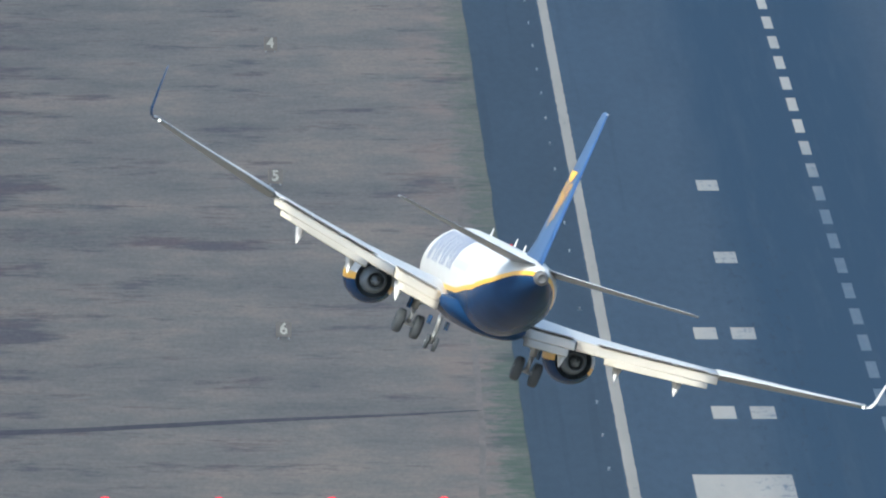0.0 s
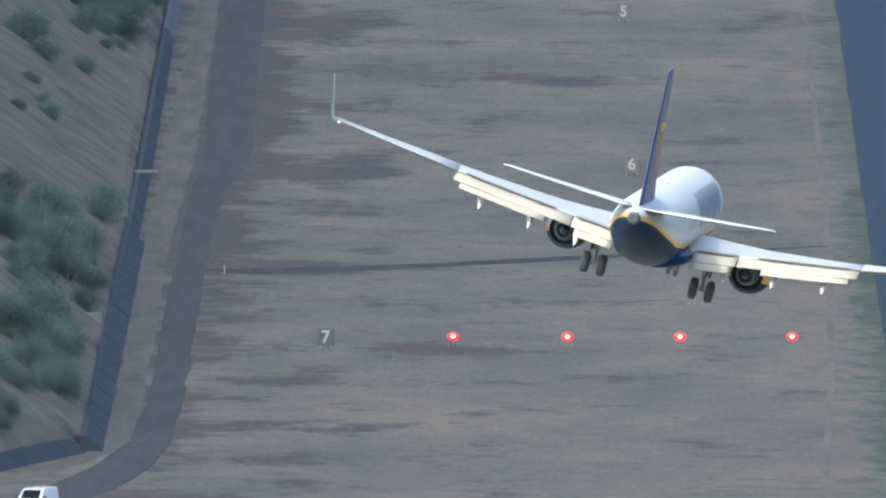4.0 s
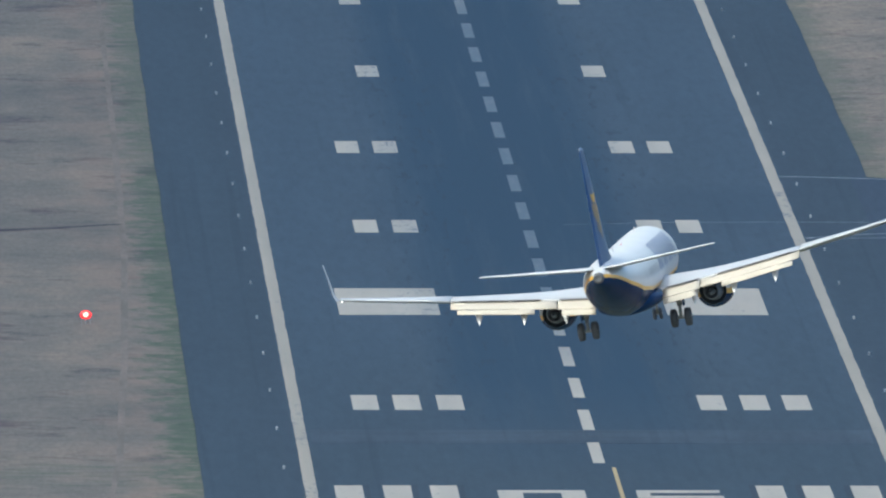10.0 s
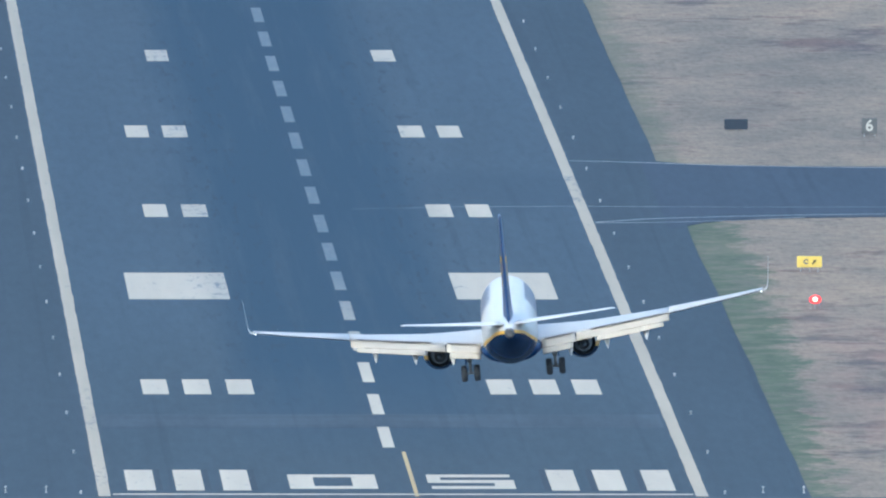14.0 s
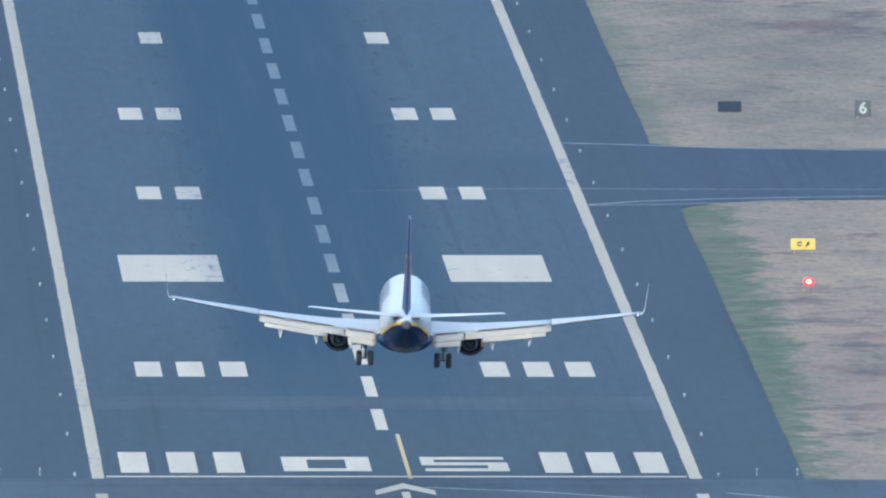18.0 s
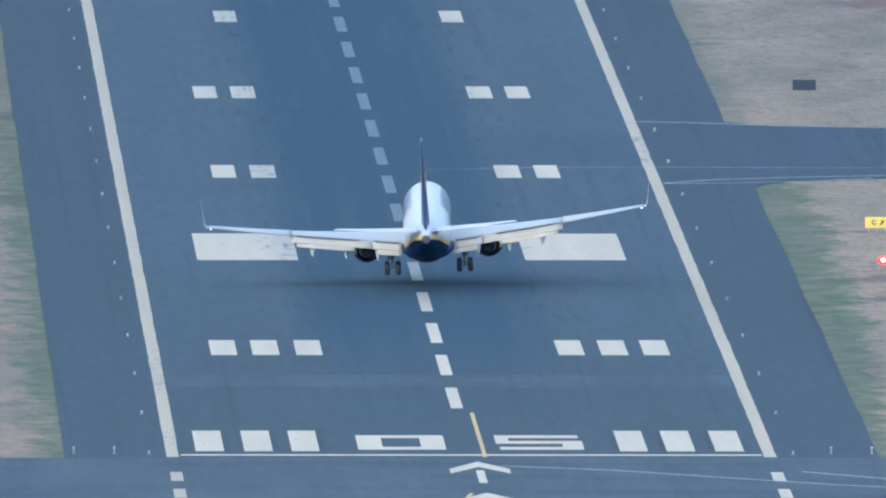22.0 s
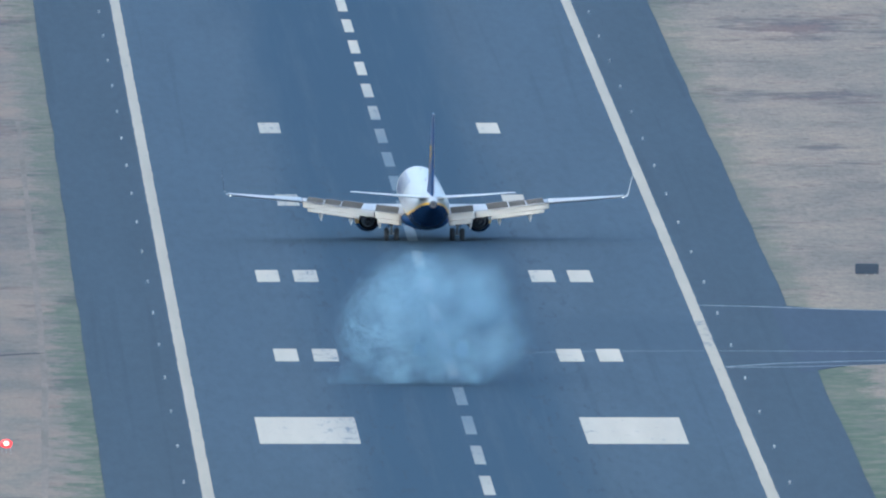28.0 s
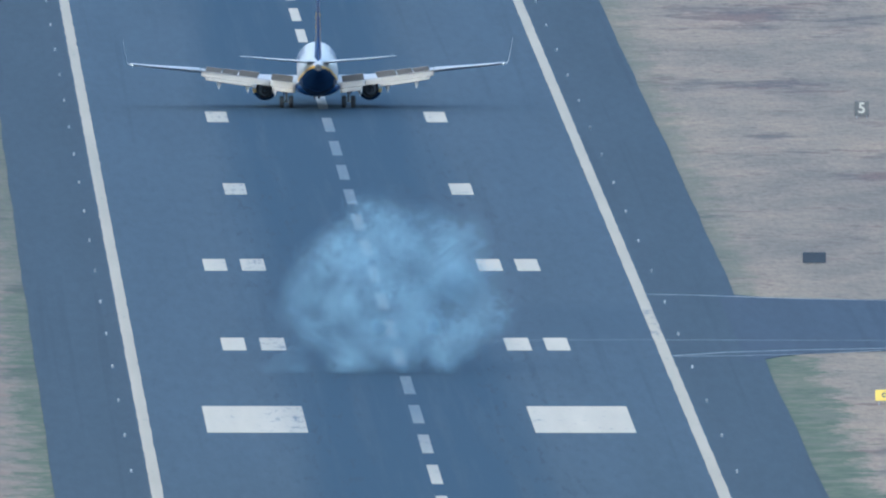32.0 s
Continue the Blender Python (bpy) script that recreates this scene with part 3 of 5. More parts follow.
def ragged(pts, widths, jitter, seed, step=2.0, rate=1.0):
    """A polyline resampled closely, with uneven widths and edges."""
    out, ws = [], []
    for (p, q, w0, w1) in zip(pts, pts[1:], widths, widths[1:]):
        n = max(1, int((Vector(q) - Vector(p)).length / step))
        for k in range(n):
            f = k / n
            x, y = p[0] + (q[0] - p[0]) * f, p[1] + (q[1] - p[1]) * f
            wob = noise.noise((y * 0.035 * rate, seed * 7.3, 0)) + 0.5 * noise.noise((y * 0.075 * rate, seed * 3.1, 4))
            wob2 = noise.noise((y * 0.04 * rate, seed * 5.3, 9)) + 0.5 * noise.noise((y * 0.085 * rate, seed * 2.1, 2))
            out.append((x + jitter * 0.5 * wob, y))
            ws.append(max(0.4, w0 + (w1 - w0) * f + jitter * wob2))
    return out, ws


# shoulders, worn to an uneven edge against the grass
for side, x, seed, label in (("west", -26.1, 11, "plain asphalt runway shoulder beside the grass"), ("east", 26.1, 12, "plain asphalt runway shoulder by the taxiway mouth")):
    shoulder = to_object("shoulder_" + side, strip_mesh(*ragged([(x, -7), (x, 2500)], [7.8, 7.8], 0.2, seed, 4.0, 0.5), -0.3, -0.004), M_SHOULDER)
    tagged(shoulder, label, "pavement", kind="structure")
# centre line dashes, 30 m long
for k in range(26):
    y0 = 63.4 + 48.6 * k if k < 7 else 403.5 + 49.75 * (k - 7)
    mark("centreline_dash", rect(-0.45, 0.45, y0, y0 + 30.0), M_PAINT, "white centre line dash, partly rubbed away")
# touchdown zone bars, aiming point, threshold bars
for s in (-1, 1):
    def bar(name, a, b, y0, y1, label=""):
        mark(name, rect(min(s * a, s * b), max(s * a, s * b), y0, y1), M_PAINT, label)
    for a, b in ((9.05, 11.05), (12.35, 14.4), (15.6, 17.6)):
        bar("touchdown_bar", a, b, 142, 164.3)
    for y0 in (430.0, 574.0):
        for a, b in ((9.1, 11.15), (12.4, 14.35)):
            bar("touchdown_bar", a, b, y0, y0 + 22)
    for y0 in (721.6, 872.0):
        bar("touchdown_bar", 9.05, 11.0, y0, y0 + 22.5)
    bar("aiming_point_bar", 9.05, 17.1, 291, 334.6, "broad white aiming point bar with tyre scuffs")
    for a, b in ((11.1, 13.15), (14.55, 16.65), (18.15, 20.25)):
        bar("threshold_bar", a, b, 2.2, 31)
        mark("blacked_out_bar", rect(min(s * (a - 0.5), s * a), max(s * (a - 0.5), s * a), 3.0, 31.6), M_BLACKOUT, "old bar painted out in black", 0.008)
    part("side_stripe", strip_mesh(*ragged([(s * 22.02, -6), (s * 22.02, 1400)], [0.92, 0.92], 0.09, 5 + s, 2.0, 2.6), -0.01, 0.014), M_EDGE, runway, "continuous white side stripe with dirty stretches")
    mark("side_stripe", rect(s * 22.02 - 0.46, s * 22.02 + 0.46, 1400, 2490), M_EDGE)
mark("threshold_line", rect(-21.4, 21.4, -4.0, -2.4), M_PAINT, "thin white threshold line")
mark("yellow_lead_line", [(0.85, -6), (1.15, -6), (1.15, 57), (0.85, 57)], M_YELLOW_PAINT, "thin yellow lead line")
# the figures 0 and 5, stretched along the runway
digit0 = [rect(-8.2, -6.35, 4.5, 24.4), rect(-3.5, -1.7, 4.5, 24.4), rect(-6.35, -3.5, 4.5, 8.2), rect(-6.35, -3.5, 20.8, 24.4)]
digit5 = [rect(2.1, 8.3, 20.8, 24.4), rect(2.1, 3.1, 12.8, 20.8), rect(3.1, 8.5, 12.8, 16.6), rect(7.0, 8.5, 8.2, 12.8), rect(2.3, 8.5, 4.5, 8.2)]
for name, strokes in (("figure_zero", digit0), ("figure_five", digit5)):
    bm = bmesh.new()
    for pts in strokes:
        slab(bm, pts, -0.01, 0.014)
    part(name, bm, M_PAINT, runway, "large white painted runway figure")
forecourt = bpy.data.objects["forecourt"]


def pad_mark(name, pts, material, label=""):
    return part(name, slab(bmesh.new(), pts, -0.01, 0.012), material, forecourt, label)


for y in (-19.5, -62.0):
    bm = bmesh.new()
    slab(bm, [(0.3, y), (0.3, y + 7), (-1.9, y - 3.0), (-1.9, y - 9.0)], -0.01, 0.012)
    slab(bm, [(0.3, y), (2.5, y - 9.0), (2.5, y - 3.0), (0.3, y + 7)], -0.01, 0.012)
    part("arrow_head", bm, M_PAINT, forecourt, "white painted arrow head before the threshold")
    pad_mark("arrow_stem", rect(0.0, 0.6, y - 22, y - 5), M_PAINT)
for s in (-1, 1):
    for y in (-33, -56, -79, -102):
        pad_mark("side_dash", rect(s * 22.0 - 0.45, s * 22.0 + 0.45, y - 6, y + 6), M_PAINT if s > 0 else M_EDGE)


part("faded_lead_line", strip_mesh([(2.0, -18), (10, -24), (18, -34), (26, -44), (40, -56), (60, -64)], 0.35, -0.01, 0.012), M_FAINT, forecourt, "faded curved guide line")
part("faded_lead_line", strip_mesh([(24, -26), (30, -36), (38, -44), (60, -50)], 0.4, -0.01, 0.012), M_FAINT, forecourt)
part("yellow_lead_line", strip_mesh([(-9, -78), (-5, -74), (-1.5, -66), (-0.8, -56)], 0.3, -0.01, 0.018), M_YELLOW_PAINT, forecourt, "curved thin yellow guide line")
taxiway = bpy.data.objects["taxiway"]
for pts, w in (([(22.6, 531), (27, 529), (31, 526), (36, 522.5), (44, 519.5), (62, 516)], 0.5), ([(22.7, 421), (27, 427), (33, 431), (40, 434), (60, 439)], 0.5),
               ([(22.7, 420), (28, 421), (34, 424), (40, 430)], 0.35), ([(3, 444), (12, 448), (22, 449), (34, 448), (60, 448)], 0.22)):
    part("taxi_edge_line", strip_mesh(pts, w, -0.01, 0.012), M_FAINT, taxiway, "faded white taxiway edge line")
# a dark repaved patch across the runway, and tar lines
part("repair_patch", slab(bmesh.new(), rect(-21.3, 21.3, 92, 112), -0.02, 0.006), M_PAD, runway, "darker repaired asphalt strip")

# dirt track, verge and concrete facing of the bank
track = [(-84.8, 1500), (-84.7, 800), (-84.3, 640), (-84.4, 585), (-85.5, 548), (-85.9, 468), (-86.3, 331), (-86.4, 195), (-87.2, 128), (-89.0, 90), (-91.9, 58), (-95.2, 33), (-99.1, 8), (-112.6, -35), (-150, -90)]
tagged(to_object("dirt_track", strip_mesh(*ragged(track, [4.4, 4.2, 4.2, 3.8, 3.0, 2.6, 2.8, 2.7, 3.2, 4.4, 5.4, 6, 6.5, 7, 7], 0.3, 1), -0.2, -0.03), M_TRACK), "dark earth service track along the grass", "track", kind="structure")
tagged(to_object("verge", strip_mesh(*ragged([(-88.3, 1500), (-88.3, 600), (-89.1, 470), (-89.3, 170), (-90.2, 122), (-92.9, 96), (-98.2, 66), (-112, 20)], [2.6, 2.6, 2.2, 2.2, 2.4, 2.3, 2.3, 2.3], 0.3, 2), -0.2, -0.045), M_VERGE), "strip of pale dry soil along a dirt track", "verge", kind="structure")
for off, w, seed in ((-0.6, 0.55, 3),):
    line = [(-33.6 - off, 900), (-33.8 - off, 600), (-34.2 - off, 395), (-35.2 - off, 230), (-36.6 - off, 65), (-37.6 - off, 10)]
    tagged(to_object("wheel_track", strip_mesh(*ragged(line, [w * 0.6, w, w, w, w, w * 0.6], 0.16, seed, 2.0, 2.0), -0.2, -0.05), M_WORN), "pale worn wheel track in the dry grass", "track", kind="structure")
tagged(to_object("drain", strip_mesh(*ragged([(-83.3, 399), (-78, 402), (-66, 411), (-50, 429), (-40, 438), (-33, 446)], [8.5, 6.8, 5.2, 4.0, 2.6, 0.8], 0.9, 6, 0.8, 5.0), -0.2, -0.04), M_DITCH), "dark damp drainage furrow across the dry grass", "ditch", kind="structure")
wall = empty("bank_wall", "dark concrete facing panels on the foot of the bank", "retaining wall", kind="structure")
for k in range(48):
    y0 = 112 + 26.0 * k
    lean = 0.0018 * (y0 - 112) - 1.0 - 0.0012 * max(0, y0 - 500)
    foot = -89.5 if y0 < 440 else -90.2
    bm = bmesh.new()
    loft(bm, [[(foot + lean, y, -0.2), (-91.0 + lean, y, 1.1), (-91.4 + lean, y, 1.1), (-91.4 + lean, y, -0.2)] for y in (y0, y0 + 25.92)])
    part("panel", bm, M_CONCRETE if not 820 < y0 < 930 else M_SUNLIT_PANEL, wall, "" if not 820 < y0 < 930 else "concrete panel with sunlight in its pale colour")
for k in range(9):
    a, b = (-92.6 - 5.4 * k, 110 - 24.5 * k), (-92.6 - 5.4 * (k + 1), 110 - 24.5 * (k + 1))
    bm = bmesh.new()
    loft(bm, [[(x + 0.9, y, -0.2), (x - 0.6, y, 1.0), (x - 1.3, y, 1.0), (x - 1.3, y, -0.2)] for x, y in (a, b)])
    part("panel", bm, M_CONCRETE, wall)


# ---- airfield furniture ----
def papi(x, y):
    """Approach slope light: box on legs with a bulb and a modelled red halo towards the approach."""
    e = empty("approach_light", "low orange approach slope light box glowing red on the grass", "approach light", "approach slope lights")
    part("housing", box(bmesh.new(), -0.3, 0.3, 0.0, 1.1, 0.5, 0.93, bev=0.05), M_ORANGE, e, "orange metal light housing", True)
    # oversized glowing ellipsoid stands in for the bloom around the lamp
    bm = bmesh.new()
    bmesh.ops.create_uvsphere(bm, u_segments=20, v_segments=10, radius=0.42)
    bmesh.ops.transform(bm, matrix=Matrix.Translation((0, -0.02, 0.75)) @ Matrix.Diagonal((1.15, 0.3, 0.85, 1)), verts=bm.verts)
    part("glow_halo", bm, M_GLOW_RED, e, "red glow modelled around the bulb", True)
    bm = bmesh.new()
    bmesh.ops.create_uvsphere(bm, u_segments=16, v_segments=8, radius=0.19)
    bmesh.ops.transform(bm, matrix=Matrix.Translation((0, -0.1, 0.76)) @ Matrix.Diagonal((1.15, 0.5, 1, 1)), verts=bm.verts)
    part("bulb", bm, M_LAMP_RED, e, "bright pink-white bulb", True)
    for lx, ly in ((-0.35, 0.15), (0.35, 0.15), (0.0, 0.95)):
        part("leg", tube(bmesh.new(), (lx, ly, -0.06), (lx, ly, 0.5), 0.018, n=8), M_POST, e)
    e.matrix_basis = pose(x, y, 0)
    return e


first_papi = papi(-64.3, 275)
for x, y in ((-55.25, 274.5), (-46.3, 275), (-37.4, 275.5), (37.2, 276)):
    copy_thing(first_papi, pose(x, y, 0))


def text_mesh(ch, size, depth):
    cu = bpy.data.curves.new("figure", "FONT")
    cu.body, cu.size, cu.extrude, cu.align_x, cu.align_y = ch, size, depth, "CENTER", "CENTER"
    cu.offset = 0.035
    ob = bpy.data.objects.new("figure", cu)
    me = bpy.data.meshes.new_from_object(ob)
    bpy.data.objects.remove(ob)
    return me


def distance_board(ch, x, y):
    e = empty("distance_board", "dark square distance board with a white " + {"4": "four", "5": "five", "6": "six", "7": "seven"}[ch], "sign", "runway distance boards")
    part("board", box(bmesh.new(), -0.66, 0.66, -0.12, 0.12, 0.15, 1.5, bev=0.03), M_FADED if x < 0 and ch in "456" else M_BLACK, e)
    me = text_mesh(ch, 1.35, 0.01)
    me.materials.append(M_NUMBER)
    num = new("figure", me)
    num.parent = e
    num.matrix_basis = pose(0, -0.14, 0.83, 90)
    tagged(num, "white figure")
    for lx in (-0.45, 0.45):
        part("leg", tube(bmesh.new(), (lx, 0, -0.06), (lx, 0, 0.2), 0.05, n=8), M_POST, e)
    e.matrix_basis = pose(x, y, 0)


for ch, x, y in (("7", -74.4, 272), ("6", -49.5, 574), ("5", -49.6, 883), ("4", -49.5, 1190), ("6", 49.2, 578), ("5", 49.1, 883)):
    distance_board(ch, x, y)


def taxi_sign(x, y, front):
    e = empty("taxiway_sign", "yellow taxiway sign with dark characters on the grass" if front else "dark back of a taxiway sign on dry grass", "sign")
    part("panel", box(bmesh.new(), -1.0, 1.0, -0.12, 0.12, 0.3 if front else 0.02, 1.2 if front else 0.92, bev=0.04), M_SIGN if front else M_SIGNBACK, e)
    for lx in (-0.7, 0.0, 0.7):
        part("leg", tube(bmesh.new(), (lx, 0, -0.06), (lx, 0, 0.34), 0.04, n=8), M_POST, e)
    if front:
        me = text_mesh("C", 0.5, 0.008)
        me.materials.append(M_BLACK)
        num = new("character", me)
        num.parent = e
        num.matrix_basis = pose(-0.3, -0.13, 0.75, 90)
        bm = bmesh.new()
        vs = [bm.verts.new((px, -0.14, pz)) for px, pz in ((0.16, 0.6), (0.24, 0.52), (0.44, 0.74), (0.5, 0.66), (0.52, 0.94), (0.26, 0.9), (0.35, 0.82))]
        bm.faces.new(vs)
        bmesh.ops.solidify(bm, geom=bm.faces, thickness=0.01)
        part("arrow", bm, M_BLACK, e)
    e.matrix_basis = pose(x, y, 0)


taxi_sign(38.25, 338, True)
taxi_sign(38.05, 589, False)


def edge_light(x, y, label="small pale runway edge light beside the side stripe", group="runway edge lights", tall=0.24):
    e = empty("edge_light", label, "runway light", group)
    part("stem", tube(bmesh.new(), (0, 0, -0.02), (0, 0, tall - 0.1), 0.05, 0.04, 10), M_POST, e)
    bm = bmesh.new()
    bmesh.ops.create_uvsphere(bm, u_segments=12, v_segments=8, radius=0.1)
    bmesh.ops.transform(bm, matrix=Matrix.Translation((0, 0, tall - 0.06)) @ Matrix.Diagonal((1, 1, 0.8, 1)), verts=bm.verts)
    part("cap", bm, M_LENS, e, "pale glass cap", True)
    part("flange", tube(bmesh.new(), (0, 0, -0.01), (0, 0, 0.03), 0.11, n=12), M_POST, e)
    e.matrix_basis = pose(x, y, 0)
    return e


first_light = edge_light(-23.75, 55)
for s in (-1, 1):
    for k in range(-1, 24):
        if s > 0 or k != 0:
            copy_thing(first_light, pose(s * 23.75, 55 + 57.4 * k, 0))
post = edge_light(-29.3, -1, "short pale threshold light post on the shoulder", "threshold lights", 0.5)
for x in (-26.3, 26.6, 29.6):
    copy_thing(post, pose(x, -1, 0))
marker = empty("marker_post", "short white marker post beside the dirt track", "post")
part("shaft", tube(bmesh.new(), (0, 0, -0.1), (0, 0, 0.6), 0.06, 0.05, 10), M_LENS, marker)
part("cap", tube(bmesh.new(), (0, 0, 0.6), (0, 0, 0.65), 0.08, 0.06, 10), M_PALE, marker)
marker.matrix_basis = pose(-83.2, 396, 0)
# pale slabs laid across the top of the facing
for x, y, w in ((-92.7, 467, 2.1), (-90.8, 552, 2.0), (-93.2, 284, 1.9)):
    blk = empty("concrete_slab", "pale concrete slab lying across the facing of the bank", "slab", "slabs on the bank")
    part("slab", box(bmesh.new(), -w / 2, w / 2, -0.5, 0.5, 0.0 if x > -92 else -0.7, 0.17, bev=0.03), M_PALE, blk)
    part("kerb", box(bmesh.new(), -w / 2, w / 2, -0.6, -0.5, 0.02, 0.25, bev=0.02), M_PALE, blk)
    blk.matrix_basis = pose(x, y, 1.1 if x > -92 else ground_height(x, y) + 0.02)


# ---- shrubs on the bank ----
def shrub(seed):
    rnd = random.Random(seed)
    e = empty("shrub", "dark green shrub on the dry bank", "shrub", "shrubs on the bank")
    bm = bmesh.new()
    tips = []
    for k in range(6):
        a, h = rnd.uniform(0, 6.28), rnd.uniform(0.5, 1.9)
        tip = Vector((math.cos(a) * rnd.uniform(0.4, 1.1), math.sin(a) * rnd.uniform(0.4, 1.1), h))
        tube(bm, (0, 0, -0.3), tip, 0.07, 0.02, 6)
        tips.append(tip)
    part("trunk", bm, M_TWIG, e)
    verts, faces = [], []
    for k in range(16000):
        c = rnd.choice(tips) + Vector((rnd.gauss(0, 0.52), rnd.gauss(0, 0.7), rnd.gauss(-0.35, 0.5)))
        c.z = max(-0.6, c.z)
        s = rnd.uniform(0.026, 0.045)
        u = Vector((rnd.gauss(0, 1), rnd.gauss(0, 1), rnd.gauss(0, 1))).normalized()
        w = u.orthogonal().normalized()
        n0 = len(verts)
        verts += [c - u * s, c + w * s * 0.6, c + u * s, c - w * s * 0.6 + Vector((0, 0, s * 0.3))]
        faces += [(n0, n0 + 1, n0 + 2), (n0, n0 + 2, n0 + 3)]
    me = bpy.data.meshes.new("crown")
    me.from_pydata([tuple(v) for v in verts], [], faces)
    me.materials.append(M_LEAF)
    crown = new("crown", me)
    crown.parent = e
    return e


SHRUB_SPOTS = random.Random(5)
kinds = [shrub(k) for k in range(4)]
spots = []
# thickets: how many, middle and spread along the bank, middle and spread up the bank
for count, my, sy, mx, sx in ((62, 352, 32, 6.0, 1.9), (64, 190, 42, 5.0, 1.6), (18, 84, 10, 3.6, 1.3), (54, 835, 55, 4.4, 1.8), (22, 800, 34, 8.6, 1.6), (2, 446, 3, 2.3, 0.3), (2, 288, 3, 2.2, 0.3), (8, 570, 70, 9.5, 2.2), (6, 1050, 50, 5.0, 1.6)):
    for k in range(count):
        y = SHRUB_SPOTS.gauss(my, sy)
        x = bank_edge(y) - max(2.2, SHRUB_SPOTS.gauss(mx, sx))
        spots.append((x, y, SHRUB_SPOTS.choice((0.45, 0.6, 0.8, 1.0, 1.25)), SHRUB_SPOTS.choice((0, 180)) + SHRUB_SPOTS.uniform(-25, 25)))
for k, (x, y, s, a) in enumerate(spots):
    m = pose(x, y, ground_height(x, y), 0, 0, a)
    ob = kinds[k] if k < 4 else copy_thing(kinds[k % 4], m)
    ob.matrix_basis = m @ Matrix.Diagonal((s, s * 1.3, s * 0.9, 1))


# ---- service van on the track ----
def build_van():
    e = empty("service_van", "white airfield van with an amber roof lamp on the track", "van")
    prof = [(-2.3, 0.45), (-2.3, 0.95), (-2.15, 1.1), (-1.25, 1.22), (-0.55, 1.9), (-0.2, 2.0), (2.25, 2.0), (2.4, 1.85), (2.45, 0.45)]
    rings = []
    for x in (-0.95, -0.88, 0.88, 0.95):
        inset = 0.06 if abs(x) > 0.9 else 0.0
        rings.append([(x * (0.9 if z > 1.3 else 1.0), y * (1 - inset * 0.3), z - (inset if z > 1.3 else 0)) for y, z in prof])
    bm = bmesh.new()
    loft(bm, rings)
    part("body", bm, M_VAN, e, "white van body")
    bm = bmesh.new()
    bm.faces.new([bm.verts.new(p) for p in ((-0.72, -1.2, 1.27), (0.72, -1.2, 1.27), (0.66, -0.62, 1.87), (-0.66, -0.62, 1.87))])
    bmesh.ops.solidify(bm, geom=bm.faces, thickness=0.03)
    part("windscreen", bm, M_GLASS_DARK, e, "dark windscreen")
    part("bumper", box(bmesh.new(), -0.93, 0.93, -2.4, -2.2, 0.42, 0.66, bev=0.04), M_BLACK, e, "dark plastic bumper")
    part("grille", box(bmesh.new(), -0.4, 0.4, -2.33, -2.28, 0.72, 0.9, bev=0.01), M_BLACK, e)
    for s in (-1, 1):
        part("headlight", box(bmesh.new(), s * 0.78 - 0.14, s * 0.78 + 0.14, -2.34, -2.26, 0.74, 0.92, bev=0.03), M_LAMP_GLASS, e, "clear headlight")
        part("mirror", box(bmesh.new(), s * 1.06 - 0.1, s * 1.06 + 0.1, -1.0, -0.9, 1.25, 1.5, bev=0.03), M_BLACK, e)
        for y in (-1.5, 1.5):
            w = part("wheel", lathe_x(bmesh.new(), s * 0.84 - 0.1, y, 0.33, [(0, 0.2), (0, 0.31), (0.04, 0.33), (0.16, 0.33), (0.2, 0.31), (0.2, 0.2)], 20), M_RUBBER, e, "", True)
            part("rim", lathe_x(bmesh.new(), s * 0.84 - 0.11, y, 0.33, [(0, 0.05), (0, 0.19), (0.22, 0.19), (0.22, 0.05)], 16), M_METAL, w)
    part("roof_lamp", tube(bmesh.new(), (0.55, -0.1, 1.99), (0.55, -0.1, 2.16), 0.1, 0.08, 12), M_ORANGE, e, "amber roof lamp")
    return e


M_LAMP_GLASS = plain("clear_lamp_glass", (0.7, 0.72, 0.75), 0.1, vary=0.03)
van = build_van()


# ---- the airliner: x to its right, y forward, z up, origin on the ground under the main wheels ----
airliner = empty("airliner", "white and dark blue twin-engine airliner with flaps and wheels down", "airliner")
# fuselage stations: y, half width, bottom, top
STATIONS = [(20.6, 0.05, 2.72, 2.82), (20.35, 0.42, 2.38, 3.2), (19.8, 0.82, 2.05, 3.62), (18.9, 1.2, 1.75, 4.25), (17.8, 1.5, 1.55, 4.85), (16.4, 1.74, 1.42, 5.18),
            (14.6, 1.86, 1.36, 5.34), (12.0, 1.88, 1.35, 5.36), (8.0, 1.88, 1.35, 5.36), (4.0, 1.88, 1.35, 5.36), (0.0, 1.88, 1.35, 5.36), (-4.0, 1.88, 1.35, 5.36),
            (-6.0, 1.88, 1.38, 5.36), (-8.0, 1.86, 1.56, 5.36), (-10.0, 1.78, 1.88, 5.36), (-12.0, 1.61, 2.3, 5.35), (-14.0, 1.33, 2.82, 5.31), (-15.6, 1.04, 3.3, 5.25),
            (-17.0, 0.74, 3.76, 5.16), (-18.0, 0.48, 4.1, 5.06), (-18.55, 0.3, 4.3, 4.95), (-18.7, 0.24, 4.37, 4.88)]


def station(y):
    ys = [s[0] for s in STATIONS][::-1]
    return tuple(float(np.interp(y, ys, [s[k] for s in STATIONS][::-1])) for k in (1, 2, 3))


def stripe_z(y):
    return float(np.interp(y, [-18.7, -16.5, -13, -9, -3, 8, 20], [4.74, 4.5, 3.72, 3.05, 2.6, 2.45, 2.6]))


def skin(y, z, out=0.0):
    """Half width of the fuselage at height z, with an offset outwards."""
    w, b, t = station(y)
    c, h = (b + t) / 2, (t - b) / 2
    return (w + out) * math.sqrt(max(0.0, 1 - ((z - c) / (h + out)) ** 2))


